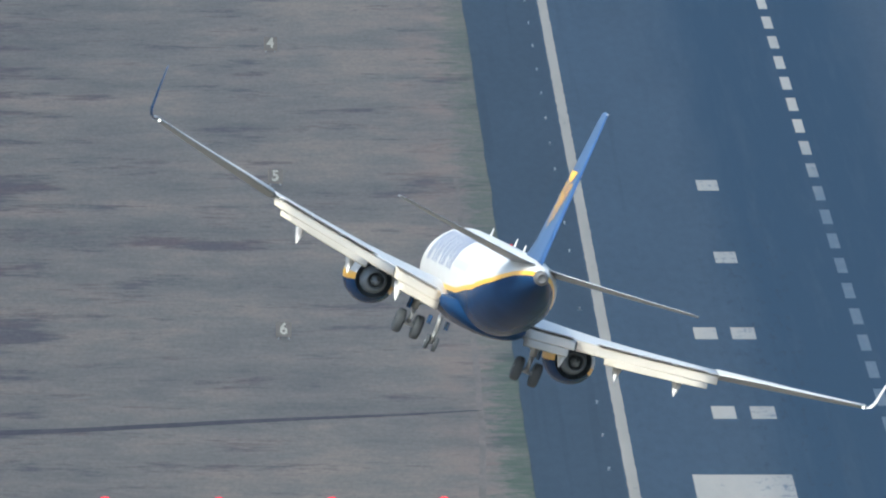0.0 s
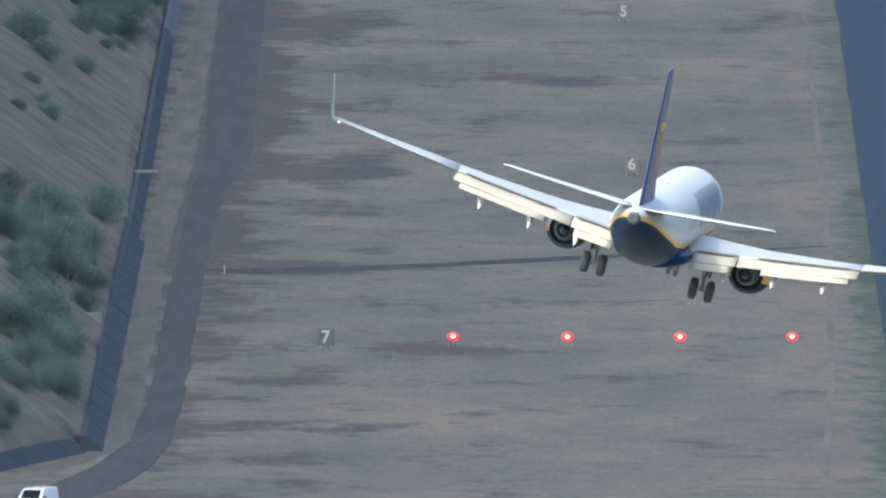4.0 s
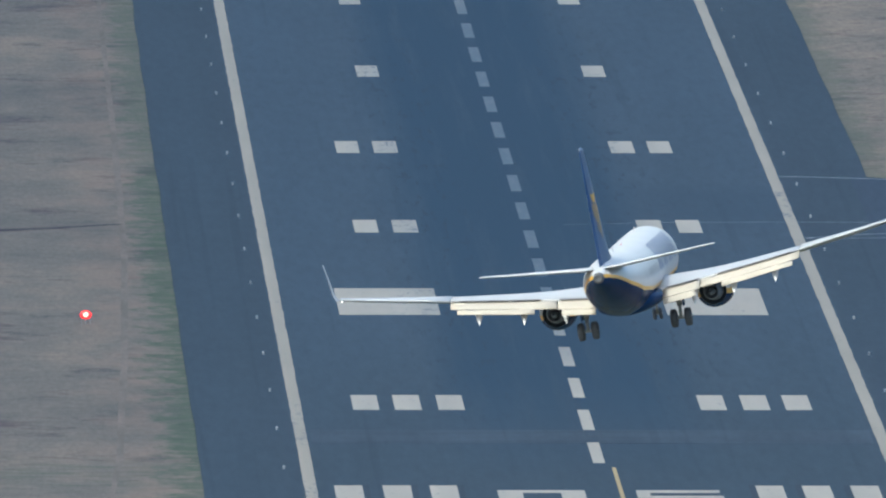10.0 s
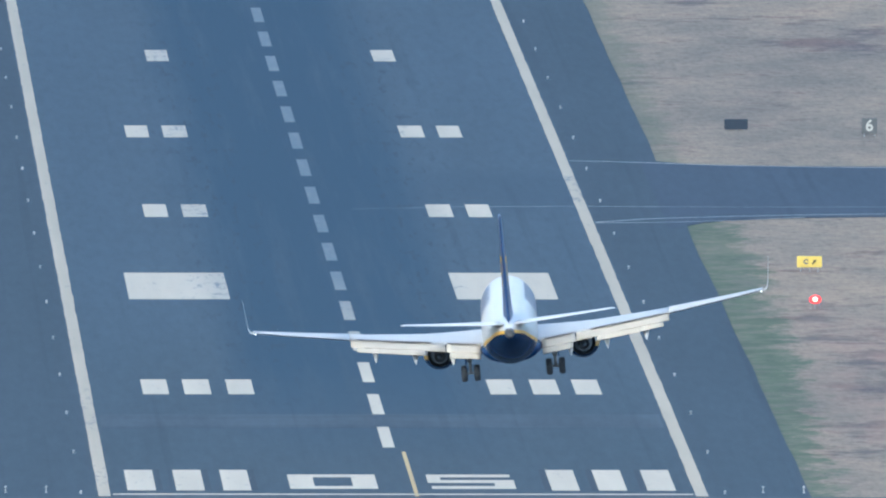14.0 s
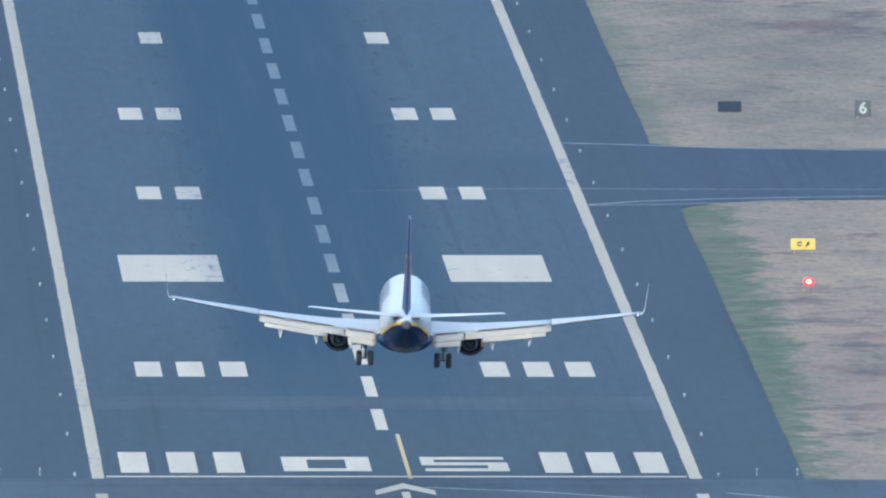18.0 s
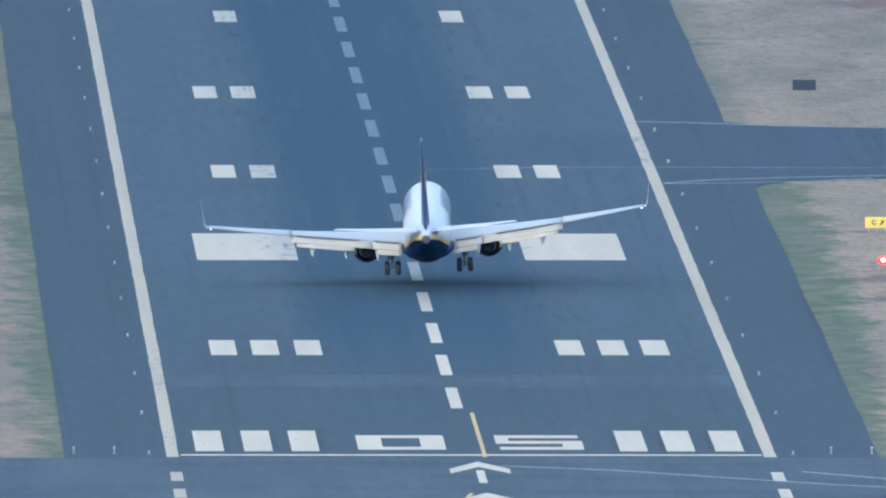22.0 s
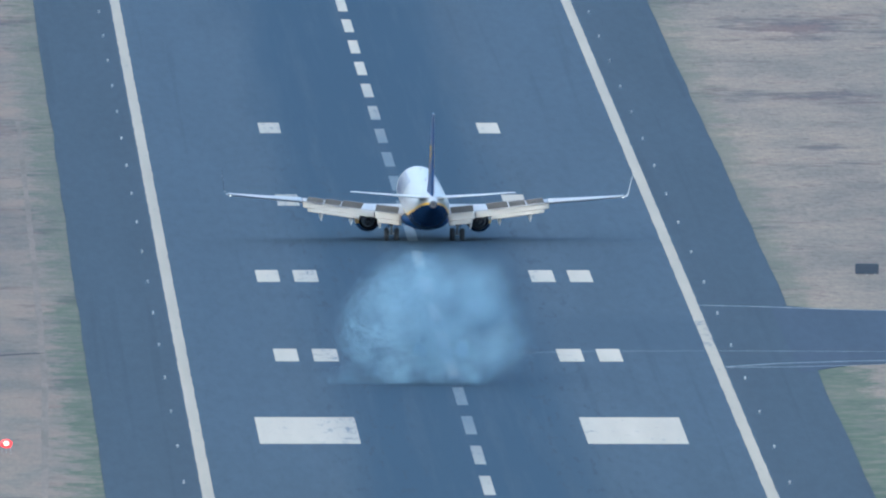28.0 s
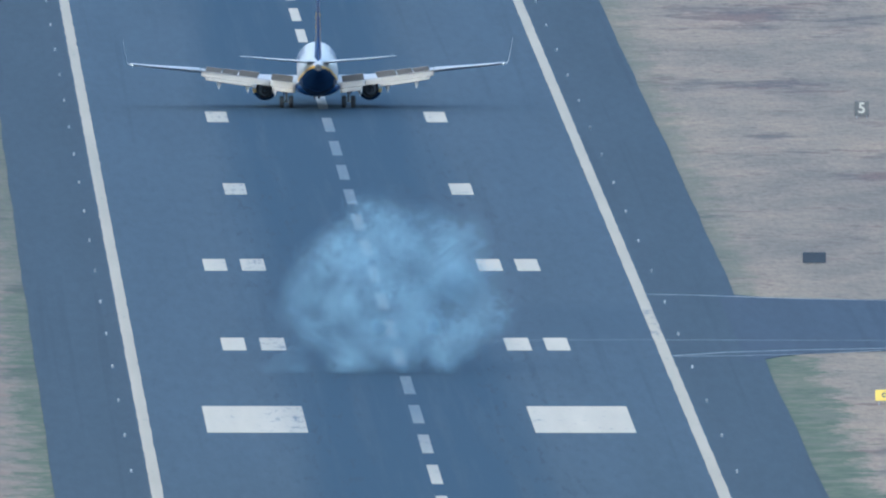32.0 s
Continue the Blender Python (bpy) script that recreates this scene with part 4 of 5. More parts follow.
def fuselage_ring(y):
    """Ring split at the stripe: belly, stripe, top, stripe."""
    w, b, t = station(y)
    c, h = (b + t) / 2, (t - b) / 2
    zs = stripe_z(y)
    a0 = math.asin(max(-0.97, min(0.97, (zs - 0.11 - c) / h)))
    a1 = math.asin(max(-0.96, min(0.985, (zs + 0.11 - c) / h)))
    angles = [a1 + (math.pi - 2 * a1) * k / 18 for k in range(18)] + [math.pi - a1 + (a1 - a0) * k / 2 for k in range(2)]
    angles += [math.pi - a0 + (math.pi + 2 * a0) * k / 18 for k in range(18)] + [2 * math.pi + a0 + (a1 - a0) * k / 2 for k in range(2)]
    return [(w * math.cos(a), y, c + h * math.sin(a)) for a in angles]


fine_y = [s[0] for s in STATIONS[:7]] + [13 - 1.0 * k for k in range(30)] + [-17.5, -18.0, -18.55, -18.7]
bm = bmesh.new()
loft(bm, [fuselage_ring(y) for y in fine_y], materials=[0] * 18 + [1] * 2 + [2] * 18 + [1] * 2)
part("fuselage", bm, [M_WHITE, M_GOLD, M_BLUE], airliner, "white fuselage with yellow stripe and dark blue belly", True)
part("tail_outlet", lathe_y(bmesh.new(), 0, 4.63, [(-18.35, 0.36), (-18.55, 0.33), (-18.78, 0.26), (-18.82, 0.19), (-18.74, 0.16), (-18.73, 0.01)], 16), M_DARK, airliner, "dark round tail outlet")
# wing root fairing
bm = bmesh.new()
fair = [(7.5, 0.6, 1.5), (5.5, 1.7, 1.22), (2.5, 2.1, 1.12), (-1.0, 2.12, 1.12), (-3.5, 1.85, 1.2), (-6.0, 0.9, 1.42)]
loft(bm, [[(w * math.cos(a), y, 2.0 + (2.0 - b) * math.sin(a) * (1.0 if math.sin(a) < 0 else 0.55)) for a in [2 * math.pi * k / 20 for k in range(20)]] for y, w, b in fair])
part("wing_root_fairing", bm, M_BLUE, airliner, "dark blue belly fairing", True)


def foil(x, le, chord, z, thick, twist=0.0, roll=0.0):
    """Wing section as a ring: leading edge forward, slight camber; roll tilts it for the winglet."""
    up = [(0.0, 0.0), (0.02, 0.28), (0.1, 0.52), (0.3, 0.6), (0.55, 0.45), (0.8, 0.2), (1.0, 0.02)]
    lo = [(0.8, -0.1), (0.55, -0.3), (0.3, -0.42), (0.1, -0.36), (0.02, -0.2)]
    pts = []
    for c, h in up + lo:
        d = h * thick * chord
        pts.append((x - d * math.sin(roll), le - c * chord, z + d * math.cos(roll) - math.tan(twist) * c * chord))
    return pts


def wing_z(x):
    d = max(0.0, x - 1.88)
    return 2.2 + 0.105 * d + 0.0035 * d * d


def wing_le(x):
    return float(np.interp(x, [0, 1.88, 5.2, 17.15], [8.2, 6.9, 4.35, -2.6]))


def wing_te(x):
    return float(np.interp(x, [0, 1.88, 5.6, 17.15], [-1.0, -0.95, -1.15, -4.2]))


FLAP_END = 10.75
outer_wings = []
for s, side in ((-1, "left"), (1, "right")):
    def mirrored(ring):
        return [(s * p[0], p[1], p[2]) for p in ring]

    # inner wing box, cut short ahead of the flaps, and the outer wing, which bends up a little in flight
    def wing_ring(x, cut):
        te = wing_te(x) + cut
        twist = float(np.interp(x, [0, 5.6, FLAP_END, 12.2, 17.2], [1.0, 0.0, -1.8, -3.2, -4.0]))
        return mirrored(foil(x, wing_le(x), wing_le(x) - te, wing_z(x), float(np.interp(x, [0, 5.6, 17.2], [0.14, 0.125, 0.13])), radians(twist)))

    bm = bmesh.new()
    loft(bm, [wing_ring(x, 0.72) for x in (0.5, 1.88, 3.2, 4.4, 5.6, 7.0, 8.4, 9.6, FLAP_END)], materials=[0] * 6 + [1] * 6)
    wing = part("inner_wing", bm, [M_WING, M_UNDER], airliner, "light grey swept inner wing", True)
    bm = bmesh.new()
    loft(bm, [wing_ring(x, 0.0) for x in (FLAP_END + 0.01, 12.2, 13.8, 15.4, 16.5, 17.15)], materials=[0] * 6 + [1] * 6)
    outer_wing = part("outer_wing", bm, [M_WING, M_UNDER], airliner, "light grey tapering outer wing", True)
    outer_wings.append((outer_wing, s))
    # blended winglet
    bm = bmesh.new()
    curve = [(17.15, -2.6, 1.6, 4.62, 0.2), (17.36, -2.85, 1.38, 4.72, 0.75), (17.48, -3.15, 1.2, 5.0, 1.15), (17.57, -3.95, 0.86, 5.9, 1.36), (17.64, -4.75, 0.6, 6.6, 1.42), (17.68, -5.35, 0.4, 7.08, 1.45)]
    loft(bm, [mirrored(foil(x, le, ch, z, 0.04, 0.0, r)) for x, le, ch, z, r in curve], materials=[0] * 6 + [1] * 6)
    part("winglet", bm, [M_WHITE, M_BLUE], outer_wing, "upturned winglet, white inside and blue outside", True)
    bm = bmesh.new()
    bmesh.ops.create_uvsphere(bm, u_segments=10, v_segments=6, radius=0.055)
    bmesh.ops.transform(bm, matrix=Matrix.Translation((s * 17.0, -4.2, 4.62)), verts=bm.verts)
    part("tip_lamp", bm, M_LAMP_WHITE, outer_wing, "bright white wing tip lamp", True)

    # flaps: fore panel, main panel and aft panel, drooped behind the wing
    def flap(name, x0, x1, gap, chord0, chord1, angle, drop, label, base=airliner):
        bm = bmesh.new()
        rings = []
        for k in range(7):
            x = x0 + (x1 - x0) * k / 6
            ch = chord0 + (chord1 - chord0) * k / 6
            le = wing_te(x) + gap
            rings.append(mirrored(foil(x, le, ch, wing_z(x) - drop, 0.15, radians(angle))))
        loft(bm, rings)
        part(name, bm, M_FLAP, base, label, True)

    flap("fore_flap", 2.05, 4.35, 1.0, 0.62, 0.6, 6, -0.02, "lowered cream fore flap")
    flap("fore_flap", 4.42, FLAP_END, 0.97, 0.6, 0.45, 6, -0.02, "lowered cream fore flap")
    flap("main_flap", 2.05, 4.35, 0.5, 1.05, 0.95, 21, 0.05, "lowered cream main flap")
    flap("main_flap", 4.42, FLAP_END - 0.05, 0.5, 0.95, 0.74, 21, 0.04, "lowered cream main flap")
    flap("aft_flap", 2.08, 4.1, -0.46, 0.52, 0.5, 33, 0.44, "lowered cream aft flap")
    flap("aft_flap", 5.75, FLAP_END - 0.45, -0.36, 0.46, 0.36, 33, 0.36, "lowered cream aft flap")
    # aileron: the last part of the outer wing's chord, with a thin gap ahead of it
    bm = bmesh.new()
    rings = []
    for k in range(6):
        x = FLAP_END + 0.7 + (15.6 - FLAP_END - 0.7) * k / 5
        twist = radians(float(np.interp(x, [FLAP_END, 12.2, 17.2], [-1.8, -3.2, -4.0])))
        rise = -math.tan(twist) * (wing_le(x) - wing_te(x) - 0.22)
        rings.append(mirrored(foil(x, wing_te(x) + 0.22, 0.3, wing_z(x) + rise, 0.12, twist)))
    loft(bm, rings, materials=[0] * 6 + [1] * 6)
    part("aileron", bm, [M_WING, M_UNDER], outer_wing, "aileron on the outer wing", True)
    # flap track fairings
    for x, ln in ((3.95, 2.3), (6.45, 2.5), (9.1, 2.3)):
        bm = bmesh.new()
        y0 = wing_te(x) + 1.5
        z0 = wing_z(x) - 0.32
        prof = [(0.0, 0.02, 0.0), (0.4, 0.17, -0.05), (1.0, 0.24, -0.16), (1.5, 0.21, -0.36), (1.8, 0.14, -0.62), (ln - 0.3, 0.02, -0.95)]
        loft(bm, [[(s * x + r * math.cos(2 * math.pi * k / 10), y0 - d, z0 + dz + 1.5 * r * math.sin(2 * math.pi * k / 10)) for k in range(10)] for d, r, dz in prof])
        part("flap_fairing", bm, M_WHITE, airliner, "pointed white flap track fairing", True)

    # tailplane
    bm = bmesh.new()
    tail = [(0.3, -13.1, 4.2, 4.98), (1.0, -13.5, 3.9, 5.03), (3.0, -14.7, 3.05, 5.26), (5.2, -16.0, 2.2, 5.52), (6.9, -17.0, 1.5, 5.74), (7.17, -17.5, 1.0, 5.77)]
    # white tailplane; the grey on its underside is shade put into the colour
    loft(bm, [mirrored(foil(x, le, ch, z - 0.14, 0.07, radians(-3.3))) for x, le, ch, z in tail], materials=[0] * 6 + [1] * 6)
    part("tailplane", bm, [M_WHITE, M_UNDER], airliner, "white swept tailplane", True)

    # engine
    cx, cz = s * 4.83, 1.62
    n = 36
    slots = []
    for k in range(n):
        zz = math.sin(2 * math.pi * (k + 0.5) / n)
        slots.append(0 if zz > -0.05 else 1 if zz > -0.26 else 2)
    cowl = part("engine_cowl", lathe_y(bmesh.new(), cx, cz, [(6.0, 0.86), (6.12, 0.92), (6.0, 0.98), (5.4, 1.08), (4.2, 1.14), (3.0, 1.1), (2.2, 0.93), (1.9, 0.83)], n, materials=slots), [M_WHITE, M_GOLD, M_BLUE], airliner,
                "white, yellow and dark blue engine cowl", True)
    part("intake_lip", lathe_y(bmesh.new(), cx, cz, [(5.9, 0.84), (6.16, 0.9), (6.08, 0.97), (5.7, 1.04)], n), M_METAL, cowl, "bare metal intake lip", True)
    part("fan_duct", lathe_y(bmesh.new(), cx, cz, [(5.9, 0.85), (4.0, 0.84), (3.99, 0.5), (2.26, 0.6), (2.24, 0.78), (1.98, 0.8), (1.9, 0.828)], n), M_DUCT, cowl, "dark inside of the duct", True)
    core = part("core_cowl", lathe_y(bmesh.new(), cx, cz, [(2.75, 0.68), (2.0, 0.62), (1.2, 0.48), (0.75, 0.42), (0.74, 0.37), (1.1, 0.36), (1.15, 0.05)], 28), M_CORE, cowl, "sooty metal core cowl", True)
    part("plug", lathe_y(bmesh.new(), cx, cz, [(1.15, 0.24), (0.7, 0.2), (0.3, 0.08), (0.2, 0.01)], 20), M_CORE, core, "pointed exhaust plug", True)
    bm = bmesh.new()
    wz = wing_z(4.83)
    loft(bm, [[(cx - w, y, z0), (cx + w, y, z0), (cx + w, y, z1), (cx - w, y, z1)] for y, w, z0, z1 in ((5.6, 0.03, 2.6, 2.72), (4.6, 0.17, 2.3, wz + 0.1), (2.5, 0.2, 2.1, wz + 0.05), (0.6, 0.12, 2.15, wz - 0.1), (-0.2, 0.03, 2.3, wz - 0.15))])
    part("pylon", bm, M_WHITE, airliner, "white engine pylon", True)

    # lettering on the fuselage side, as plain bars
    for k in range(7):
        for off, wide, low in ((0.0, 0.3, 0.0), (0.72, 0.3, 0.5)):
            y0 = 1.7 + 1.7 * k + off
            bm = bmesh.new()
            rows = []
            for j in range(7):
                z = 3.35 + (low if k % 2 else 0.0) + (1.6 - (low if k % 2 else 0.0)) * j / 6
                yy = y0 + 0.3 * (z - 3.35)
                rows.append([(s * skin(yy, z, 0.015), yy, z), (s * skin(yy + wide, z, 0.015), yy + wide, z)])
            loft(bm, rows, closed=False, cap=False)
            part("lettering_bar", bm, M_LETTER, airliner, "plain blue lettering bar")
    # small grey line of writing behind the wing
    bm = bmesh.new()
    rows = [[(s * skin(yy, z, 0.012), yy, z) for yy in (-5.2, -3.6, -2.0, -0.4, 1.0)] for z in (3.55, 3.75, 3.92)]
    loft(bm, rows, closed=False, cap=False)
    part("lettering_bar", bm, M_WING, airliner, "small grey lettering bar")

# fin with dorsal fillet
bm = bmesh.new()
fin = [(4.9, -9.0, 7.6, 0.10), (5.35, -10.4, 6.5, 0.10), (6.1, -11.8, 5.25, 0.11), (8.0, -13.2, 4.35, 0.105), (10.0, -14.65, 3.4, 0.1), (11.9, -16.0, 2.5, 0.095), (12.35, -16.45, 2.05, 0.09), (12.5, -16.9, 1.5, 0.05)]
rings = []
for z, le, ch, th in fin:
    rings.append([(0.5 * th * ch * u, le - c * ch, z) for c, u in ((0, 0), (0.02, 0.3), (0.1, 0.75), (0.3, 1.0), (0.55, 0.8), (0.8, 0.4), (1.0, 0.03), (1.0, -0.03), (0.8, -0.4), (0.55, -0.8), (0.3, -1.0), (0.1, -0.75), (0.02, -0.3))])
loft(bm, rings)
fin_part = part("fin", bm, M_FIN, airliner, "tall blue swept fin", True)


def fin_skin(y, z):
    zs = [f[0] for f in fin]
    le, ch, th = (float(np.interp(z, zs, [f[k] for f in fin])) for k in (1, 2, 3))
    c = (le - y) / ch
    return 0.5 * th * ch * float(np.interp(c, [0, 0.02, 0.1, 0.3, 0.55, 0.8, 1.0], [0, 0.3, 0.75, 1.0, 0.8, 0.4, 0.03]))


for s in (-1, 1):
    # plain yellow emblem: a swept crescent over long rays that run together
    rows = []
    bm = bmesh.new()
    for j in range(9):
        f = j / 4 - 1
        y, z, h = -15.95 + 0.95 * f, 9.3 + 0.26 * f * f, 0.05 + 0.22 * (1 - f * f)
        rows.append([(s * (fin_skin(y, z - h) + 0.02), y, z - h), (s * (fin_skin(y, z + h) + 0.02), y, z + h)])
    loft(bm, rows, closed=False, cap=False)
    part("emblem_head", bm, M_GOLD, fin_part, "plain yellow emblem shape")
    for k in range(5):
        bm = bmesh.new()
        y0, y1 = -15.15 - 0.42 * k, -14.4 - 0.22 * k
        rows = []
        for j in range(6):
            f = j / 5
            y, z, w = y0 + (y1 - y0) * f, 9.0 + (6.65 + 0.12 * k - 9.0) * f, 0.055 * (1 - f) + 0.025
            rows.append([(s * (fin_skin(y - w, z) + 0.02), y - w, z), (s * (fin_skin(y + w, z) + 0.02), y + w, z)])
        loft(bm, rows, closed=False, cap=False)
        part("emblem_ray", bm, M_GOLD, fin_part)
# small fittings
for y, h in ((9.0, 0.35), (-2.5, 0.4), (-7.0, 0.3)):
    bm = bmesh.new()
    loft(bm, [[(-0.03, y + 0.2, 5.3), (0.03, y + 0.2, 5.3), (0.03, y - 0.2, 5.3), (-0.03, y - 0.2, 5.3)], [(-0.015, y - 0.02, 5.36 + h), (0.015, y - 0.02, 5.36 + h), (0.015, y - 0.22, 5.36 + h), (-0.015, y - 0.22, 5.36 + h)]])
    part("antenna", bm, M_WHITE, airliner, "small blade antenna")
bm = bmesh.new()
bmesh.ops.create_uvsphere(bm, u_segments=12, v_segments=8, radius=0.055)
bmesh.ops.transform(bm, matrix=Matrix.Translation((0, -1.0, 5.38)), verts=bm.verts)
part("beacon", bm, M_BEACON, airliner, "red beacon on the fuselage top", True)
bm = bmesh.new()
bmesh.ops.create_uvsphere(bm, u_segments=12, v_segments=8, radius=0.045)
bmesh.ops.transform(bm, matrix=Matrix.Translation((0, -18.6, 4.97)), verts=bm.verts)
part("tail_lamp", bm, M_NUMBER, airliner, "small white tail lamp", True)


bm = bmesh.new()
bmesh.ops.create_uvsphere(bm, u_segments=10, v_segments=6, radius=0.05)
bmesh.ops.transform(bm, matrix=Matrix.Translation((0, -18.35, 12.44)), verts=bm.verts)
part("fin_tip_lamp", bm, M_WHITE, airliner, "small white lamp on the fin tip", True)


# landing gear
def wheel(cx, cy, cz, r, w, parent):
    part("tyre", lathe_x(bmesh.new(), cx - w / 2, cy, cz, [(0.02, r * 0.45), (0, r * 0.72), (w * 0.08, r * 0.92), (w * 0.25, r), (w * 0.75, r), (w * 0.92, r * 0.92), (w, r * 0.72), (w - 0.02, r * 0.45)], 28), M_RUBBER, parent, "black tyre", True)
    part("rim", lathe_x(bmesh.new(), cx - w / 2 + 0.03, cy, cz, [(0.02, 0.04), (0.0, r * 0.4), (0.06, r * 0.5), (w - 0.12, r * 0.5), (w - 0.06, r * 0.4), (w - 0.08, 0.04)], 20), M_STRUT, parent, "grey wheel rim", True)


legs = []
for s in (-1, 1):
    bm = bmesh.new()
    x = s * 2.86
    tube(bm, (x, 0.0, 0.56), (x, 0.0, 1.5), 0.11, 0.11, 14)
    tube(bm, (x, 0.0, 1.3), (x, 0.0, 2.35), 0.17, 0.17, 14)
    tube(bm, (x - 0.62, 0.0, 0.56), (x + 0.62, 0.0, 0.56), 0.09, 0.09, 12)
    tube(bm, (x, 0.0, 1.5), (x - s * 1.1, 0.0, 2.2), 0.07, 0.07, 10)
    tube(bm, (x, -0.14, 1.25), (x, -0.42, 0.95), 0.05, 0.05, 8)
    tube(bm, (x, -0.42, 0.95), (x, -0.1, 0.62), 0.05, 0.05, 8)
    leg = part("main_gear_leg", bm, M_STRUT, airliner, "grey main landing gear leg", True)
    wheel(x - 0.43, 0, 0.56, 0.56, 0.42, leg)
    wheel(x + 0.43, 0, 0.56, 0.56, 0.42, leg)
    legs.append(leg)
    part("gear_door", box(bmesh.new(), x + s * 0.24, x + s * 0.29, -0.5, 0.6, 1.25, 2.3, bev=0.02), M_BLUE, leg, "dark blue leg door")
bm = bmesh.new()
tube(bm, (0, 15.6, 0.34), (0, 15.6, 2.1), 0.09, 0.12, 12)
tube(bm, (-0.3, 15.6, 0.34), (0.3, 15.6, 0.34), 0.06, 0.06, 10)
tube(bm, (0, 15.6, 1.0), (0, 16.6, 1.6), 0.05, 0.05, 8)
nose_leg = part("nose_gear_leg", bm, M_STRUT, airliner, "grey nose landing gear leg", True)
for x in (-0.2, 0.2):
    wheel(x, 15.6, 0.34, 0.34, 0.2, nose_leg)
for s in (-1, 1):
    part("nose_gear_door", box(bmesh.new(), s * 0.42 - 0.02, s * 0.42 + 0.02, 15.2, 16.8, 1.1, 1.5, bev=0.01), M_BLUE, nose_leg, "dark blue nose gear door")
# spoilers: flush panels on the wing, raised after touchdown
spoilers = []
for s in (-1, 1):
    for x0, x1, ch in ((2.3, 4.3, 0.95), (5.5, 7.36, 0.9), (7.4, 8.86, 0.82), (8.9, 10.4, 0.74)):
        xm = (x0 + x1) / 2
        yh = wing_te(xm) + 0.98 + ch * 0.55
        zh = wing_z(xm) + 0.09
        tilt = math.degrees(math.atan2(wing_z(x1) - wing_z(x0), x1 - x0))
        sweep = math.degrees(math.atan2(wing_te(x1) - wing_te(x0), x1 - x0))
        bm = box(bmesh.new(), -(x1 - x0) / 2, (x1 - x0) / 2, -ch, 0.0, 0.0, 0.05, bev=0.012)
        sp = part("spoiler", bm, M_SPOILER, airliner, "spoiler panel on the wing in a shaded grey")
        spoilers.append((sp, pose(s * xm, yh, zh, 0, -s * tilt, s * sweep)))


# ---- tyre smoke at the touchdown point: drifting clumps of fine droplets ----
def smoke_clump(seed, radius, count):
    """A billow of tiny flakes: many small round lobes packed in a ball."""
    gen = np.random.default_rng(seed)

    def ball(n, power):
        d = gen.normal(0, 1, (n, 3))
        return d / np.linalg.norm(d, axis=1)[:, None] * gen.uniform(0, 1, n)[:, None] ** power

    lobes = ball(22, 0.4) * radius * 0.85
    size = gen.uniform(0.45, 0.8, 22) * radius
    weight = size ** 2.2
    pick = gen.choice(22, count, p=weight / weight.sum())
    centre = lobes[pick] + ball(count, 0.7) * size[pick][:, None]
    u = gen.normal(0, 1, (count, 3))
    u /= np.linalg.norm(u, axis=1)[:, None]
    w = np.cross(u, gen.normal(0, 1, (count, 3)))
    w /= np.linalg.norm(w, axis=1)[:, None]
    a = gen.uniform(0.011, 0.018, count)[:, None]
    verts = np.stack([centre + u * a, centre - u * a * 0.5 + w * a * 0.87, centre - u * a * 0.5 - w * a * 0.87], 1)
    me = bpy.data.meshes.new("smoke_clump")
    me.vertices.add(count * 3)
    me.loops.add(count * 3)
    me.polygons.add(count)
    me.vertices.foreach_set("co", verts.astype(np.float32).ravel())
    me.loops.foreach_set("vertex_index", np.arange(count * 3, dtype=np.int32))
    me.polygons.foreach_set("loop_start", np.arange(0, count * 3, 3, dtype=np.int32))
    me.update(calc_edges=True)
    me.materials.append(M_SMOKE)
    return new("smoke_clump", me)


smoke = tagged(new("tyre_smoke"), "drifting pale blue cloud of tyre smoke over the runway", "smoke", kind="stuff")
CLUMPS = []
rnd = random.Random(11)
# clumps spread evenly over a dome: across, along, up from the touchdown point, when the cloud is fully grown
for k in range(30):
    ring, turn = math.sqrt((k + 0.5) / 30), 2.399 * k
    up = 1.2 + 9.6 * (0.5 + 0.5 * math.sin(turn) * ring) + rnd.uniform(-0.6, 0.6)
    wide = 7.0 if up < 8.5 else 5.6
    grown = Vector((wide * math.cos(turn) * ring + rnd.uniform(-0.6, 0.6), rnd.uniform(-3, 5), up))
    radius = rnd.uniform(2.3, 3.0)
    ob = smoke_clump(40 + k, radius, 23500)
    ob.parent = smoke
    CLUMPS.append((ob, radius, Vector((grown.x * (0.86 - 0.055 * grown.z), grown.y * 0.6, 0.2 + grown.z * 0.24)), grown))
# the low skirt drawn out along the ground, and the first puffs at each pair of wheels
for k, (x, z, r, n) in enumerate(((-7.0, 0.5, 1.8, 4000), (-8.8, 0.4, 1.5, 1500), (0.3, 1.4, 1.9, 25000), (3.4, 1.3, 1.8, 22000), (-3.6, 1.2, 1.8, 22000), (-5.4, 2.9, 2.1, 22000), (5.0, 2.6, 2.0, 18000))):
    ob = smoke_clump(80 + k, r, n)
    ob.parent = smoke
    CLUMPS.append((ob, r, Vector((x * 0.6, 0, z)), Vector((x, 0, z))))
for k, x in enumerate((-1.75, 4.15)):
    ob = smoke_clump(90 + k, 0.62, 24000)
    ob.parent = smoke
    CLUMPS.append((ob, 0.62, Vector((x, -4.5, 0.45)), Vector((x * 0.7, 2, 3.0))))
smoke.matrix_basis = pose(-1.2, 392, 0)


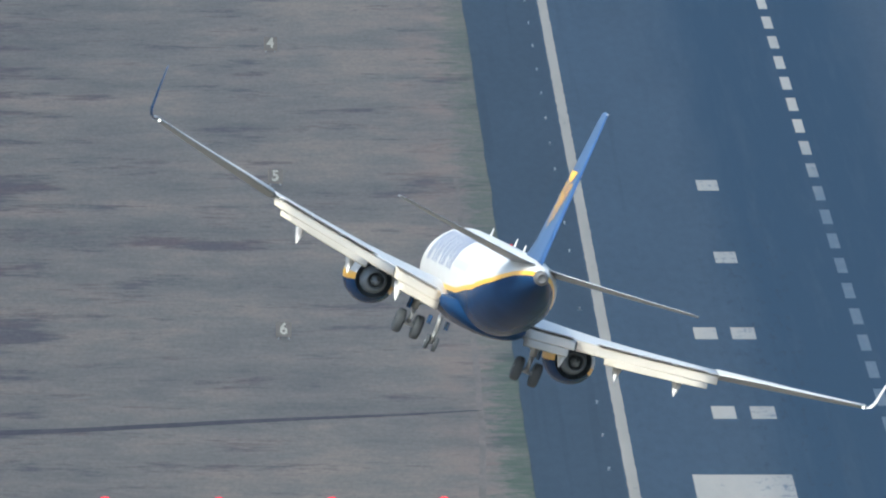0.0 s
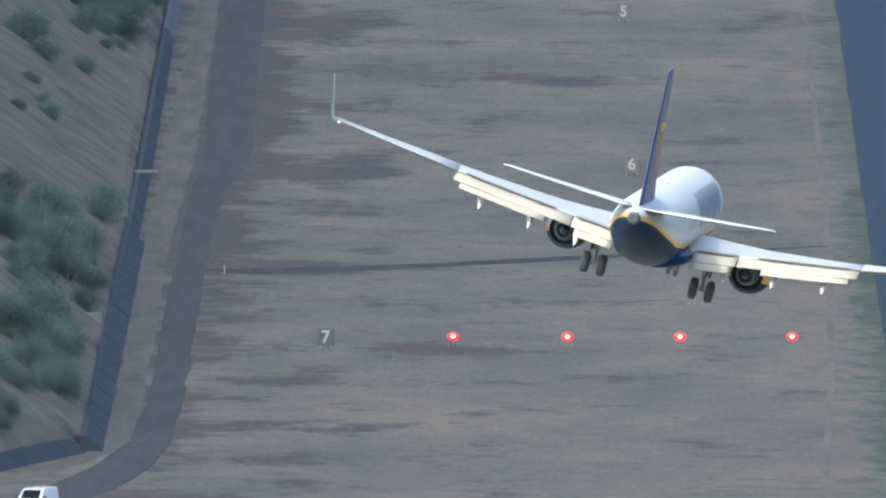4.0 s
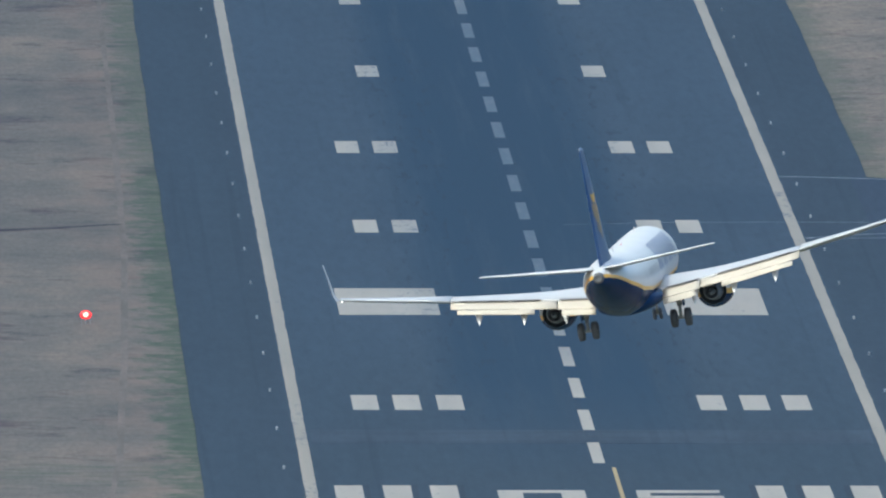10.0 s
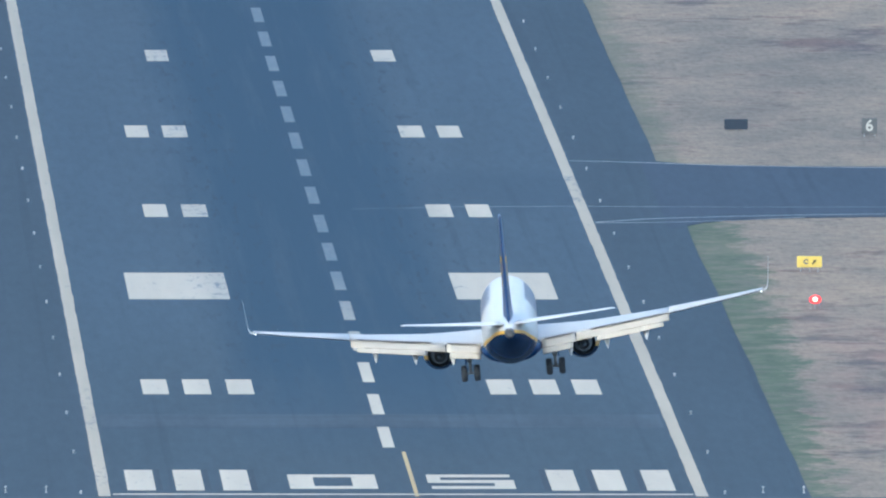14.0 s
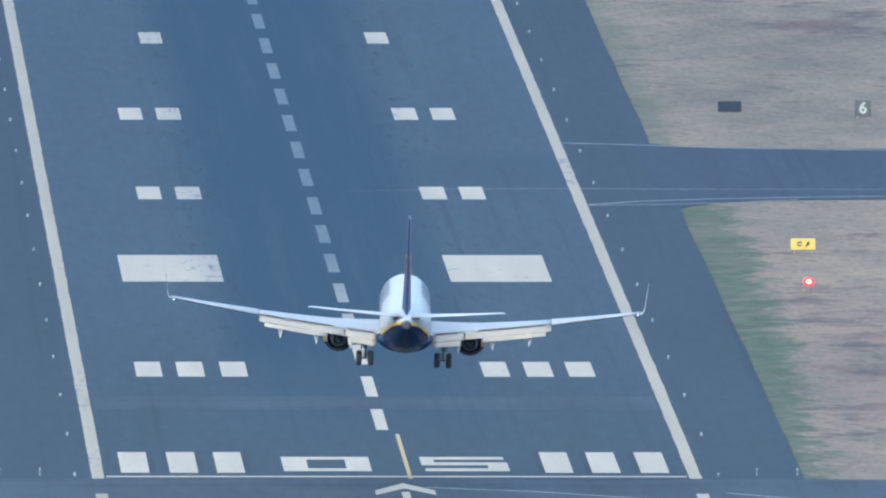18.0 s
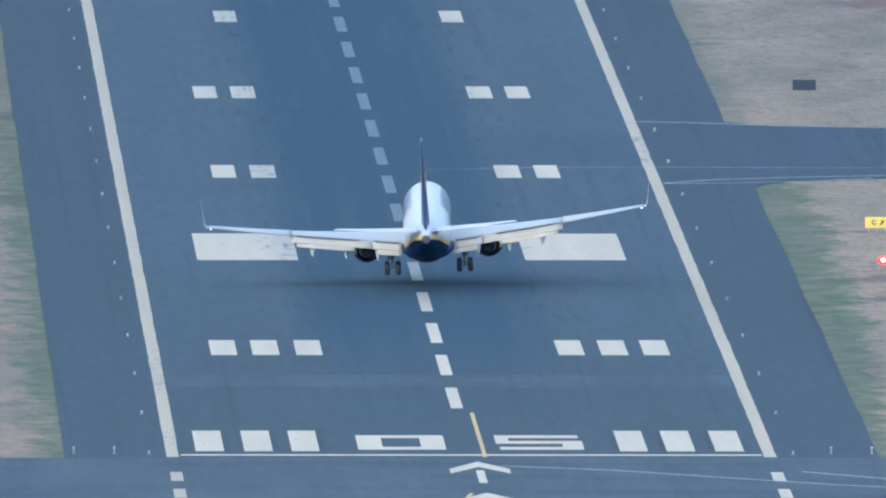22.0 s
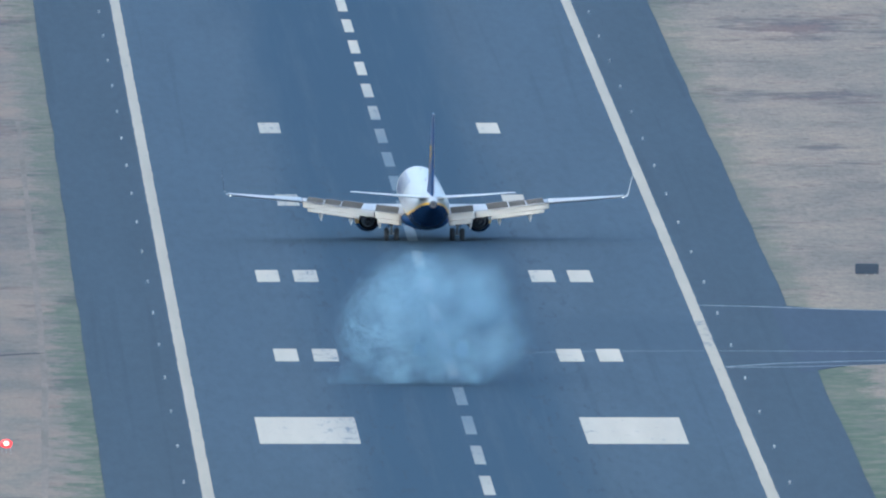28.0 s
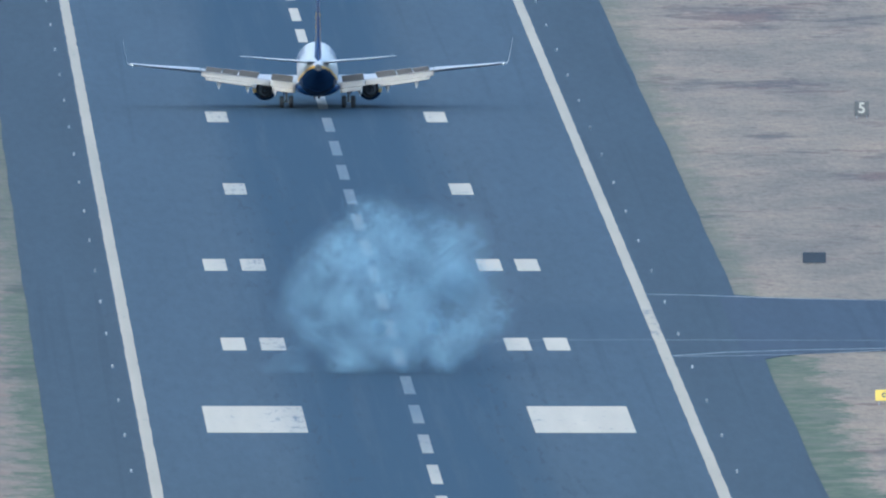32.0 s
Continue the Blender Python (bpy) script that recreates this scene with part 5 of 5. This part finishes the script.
# ---- what moves, keyed over the whole clip ----
FLIGHT = [
    (0, -45.84, -1440.12, 91.15, -4.87, 0.05, 22.25),
    (1, -51.99, -1351.87, 86.05, -1.37, -0.27, 19.1),
    (2, -55.13, -1267.92, 80.84, 1.73, 0.07, 17.64),
    (2.5, -55.65, -1227.27, 78.42, 2.89, 0.4, 17.48),
    (4.5, -50.08, -1063.75, 68.42, 5.95, 0.89, 12.14),
    (5, -47.22, -1027.13, 66.1, 6.44, 1.11, 10.8),
    (6, -40.29, -956.6, 61.63, 7.37, 1.5, 6.61),
    (7, -32.41, -884.04, 57.35, 7.92, 2.2, 3.27),
    (8, -23.94, -808.29, 53.53, 7.6, 1.97, -1.74),
    (9, -15.83, -727.99, 49.49, 6.69, 1.58, -7.25),
    (10, -9.08, -650.49, 45.1, 5.72, 1.55, -8.77),
    (11, -3.78, -567.23, 40.21, 4.29, 1.37, -9.95),
    (12, -0.31, -494.07, 35.49, 2.78, 1.4, -9.98),
    (13, 1.59, -414.83, 30.02, 1.5, 2.46, -6.99),
    (14, 2.13, -331.04, 25.33, 0.71, 2.62, -4.97),
    (17, 0.51, -104.21, 13.09, 0.34, 2.51, 0.7),
    (18, 0.15, -24.8, 9.37, 0.83, 2.45, 1.92),
    (19, -0.18, 44.19, 5.72, 1.42, 3.38, 3.12),
    (20, 0.11, 110.63, 3.32, 1.51, 4.03, -0.02),
    (21, 0.67, 182.8, 2.05, 1.18, 3.75, -2.16),
    (22, 0.76, 251.36, 1.13, 0.86, 3.93, -2.92),
    (23, 0.42, 324.29, 0.56, 1.29, 3.96, -2.23),
    (24, -0.01, 390.03, 0.2, 1.65, 4.01, 0.27),
    (25, -0.23, 460, 0, 1.24, 3.69, 0.55),
    (26.2, 0.5, 541, 0, -1.2, 3.5, 0.4),
    (27.5, 1.25, 624, 0, -3, 2.8, 0.4),
    (28, 1, 653, 0, -1.5, 2.1, 0.3),
    (28.4, 0.5, 680, 0, -0.5, 1.5, 0.1),
    (28.8, 0.1, 707, 0, 0.3, 0.8, 0.05),
    (29, -0.03, 720, 0, 0.25, 0.6, 0.04),
    (30, -0.21, 782, 0, 0.54, 0.6, -0.06),
    (31, -0.29, 847, 0, 0.49, 0.6, -0.08),
    (32, -0.52, 903.5, 0, 0.46, 0.6, -0.26),
]


def flight_pose(x, y, z, heading, pitch, bank):
    return pose(x, y, z, 0, 0, -heading) @ pose(0, 0, 0, pitch) @ pose(0, 0, 0, 0, bank)


def motions():
    walk(airliner, [(r[0], flight_pose(*r[1:])) for r in FLIGHT])
    for leg in legs:
        walk(leg, [(0, pose(0, 0, -0.16)), (20, pose(0, 0, -0.16)), (23.7, pose(0, 0, -0.26)), (24.1, pose(0, 0, -0.2)), (24.6, pose(0, 0, -0.05)), (25.5, pose(0, 0, 0)), (32, pose(0, 0, 0))])
    walk(nose_leg, [(0, pose(0, 0, -0.5)), (27.4, pose(0, 0, -0.4)), (28.9, pose(0, 0, -0.05)), (32, pose(0, 0, 0))])
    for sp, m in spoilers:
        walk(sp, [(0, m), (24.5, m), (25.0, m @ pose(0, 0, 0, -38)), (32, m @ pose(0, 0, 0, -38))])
    for ob, s in outer_wings:
        hinge, back = pose(s * FLAP_END, 0, wing_z(FLAP_END), 0, s * 4.0), pose(-s * FLAP_END, 0, -wing_z(FLAP_END))
        walk(ob, [(0, pose(0, 0, 0)), (24.2, pose(0, 0, 0)), (26.0, hinge @ back), (32, hinge @ back)])
    drift = [(24.0, 0.6), (25.0, -0.6), (28.0, -0.8), (30.0, -0.2), (32.0, 0.4)]
    for ob, radius, a, b in CLUMPS:
        start = 23.65 if radius < 0.7 else 23.95 + 0.06 * a.z
        young = Vector((b.x * 0.55, b.y * 0.8, b.z * 0.5))
        old = Vector((b.x * 1.12, b.y, b.z * 1.2))
        under = Vector((a.x, a.y, -radius * 1.7))
        stages = [(0, under), (start, under), (start + (0.2 if radius < 0.7 else 0.4), a), (25.1, young), (26.5, young.lerp(old, 0.32)), (28.0, young.lerp(old, 0.56)), (30.0, young.lerp(old, 0.8)), (32.0, old)]
        path = []
        for t, p in stages:
            shift = float(np.interp(t, [d[0] for d in drift], [d[1] for d in drift]))
            path.append((t, pose(p.x + shift, p.y, p.z, 0, 0, 4.0 * (t - 24))))
        walk(ob, path)
    walk(van, [(0, pose(-91.2, 45, 0, 0, 0, -22)), (2.5, pose(-93.4, 30, 0, 0, 0, -24)), (4.5, pose(-95.6, 15, 0, 0, 0, -20)), (7, pose(-102, -4, 0, 0, 0, -20)), (12, pose(-116, -42, 0, 0, 0, -20)), (32, pose(-116, -42, 0, 0, 0, -20))])


motions()
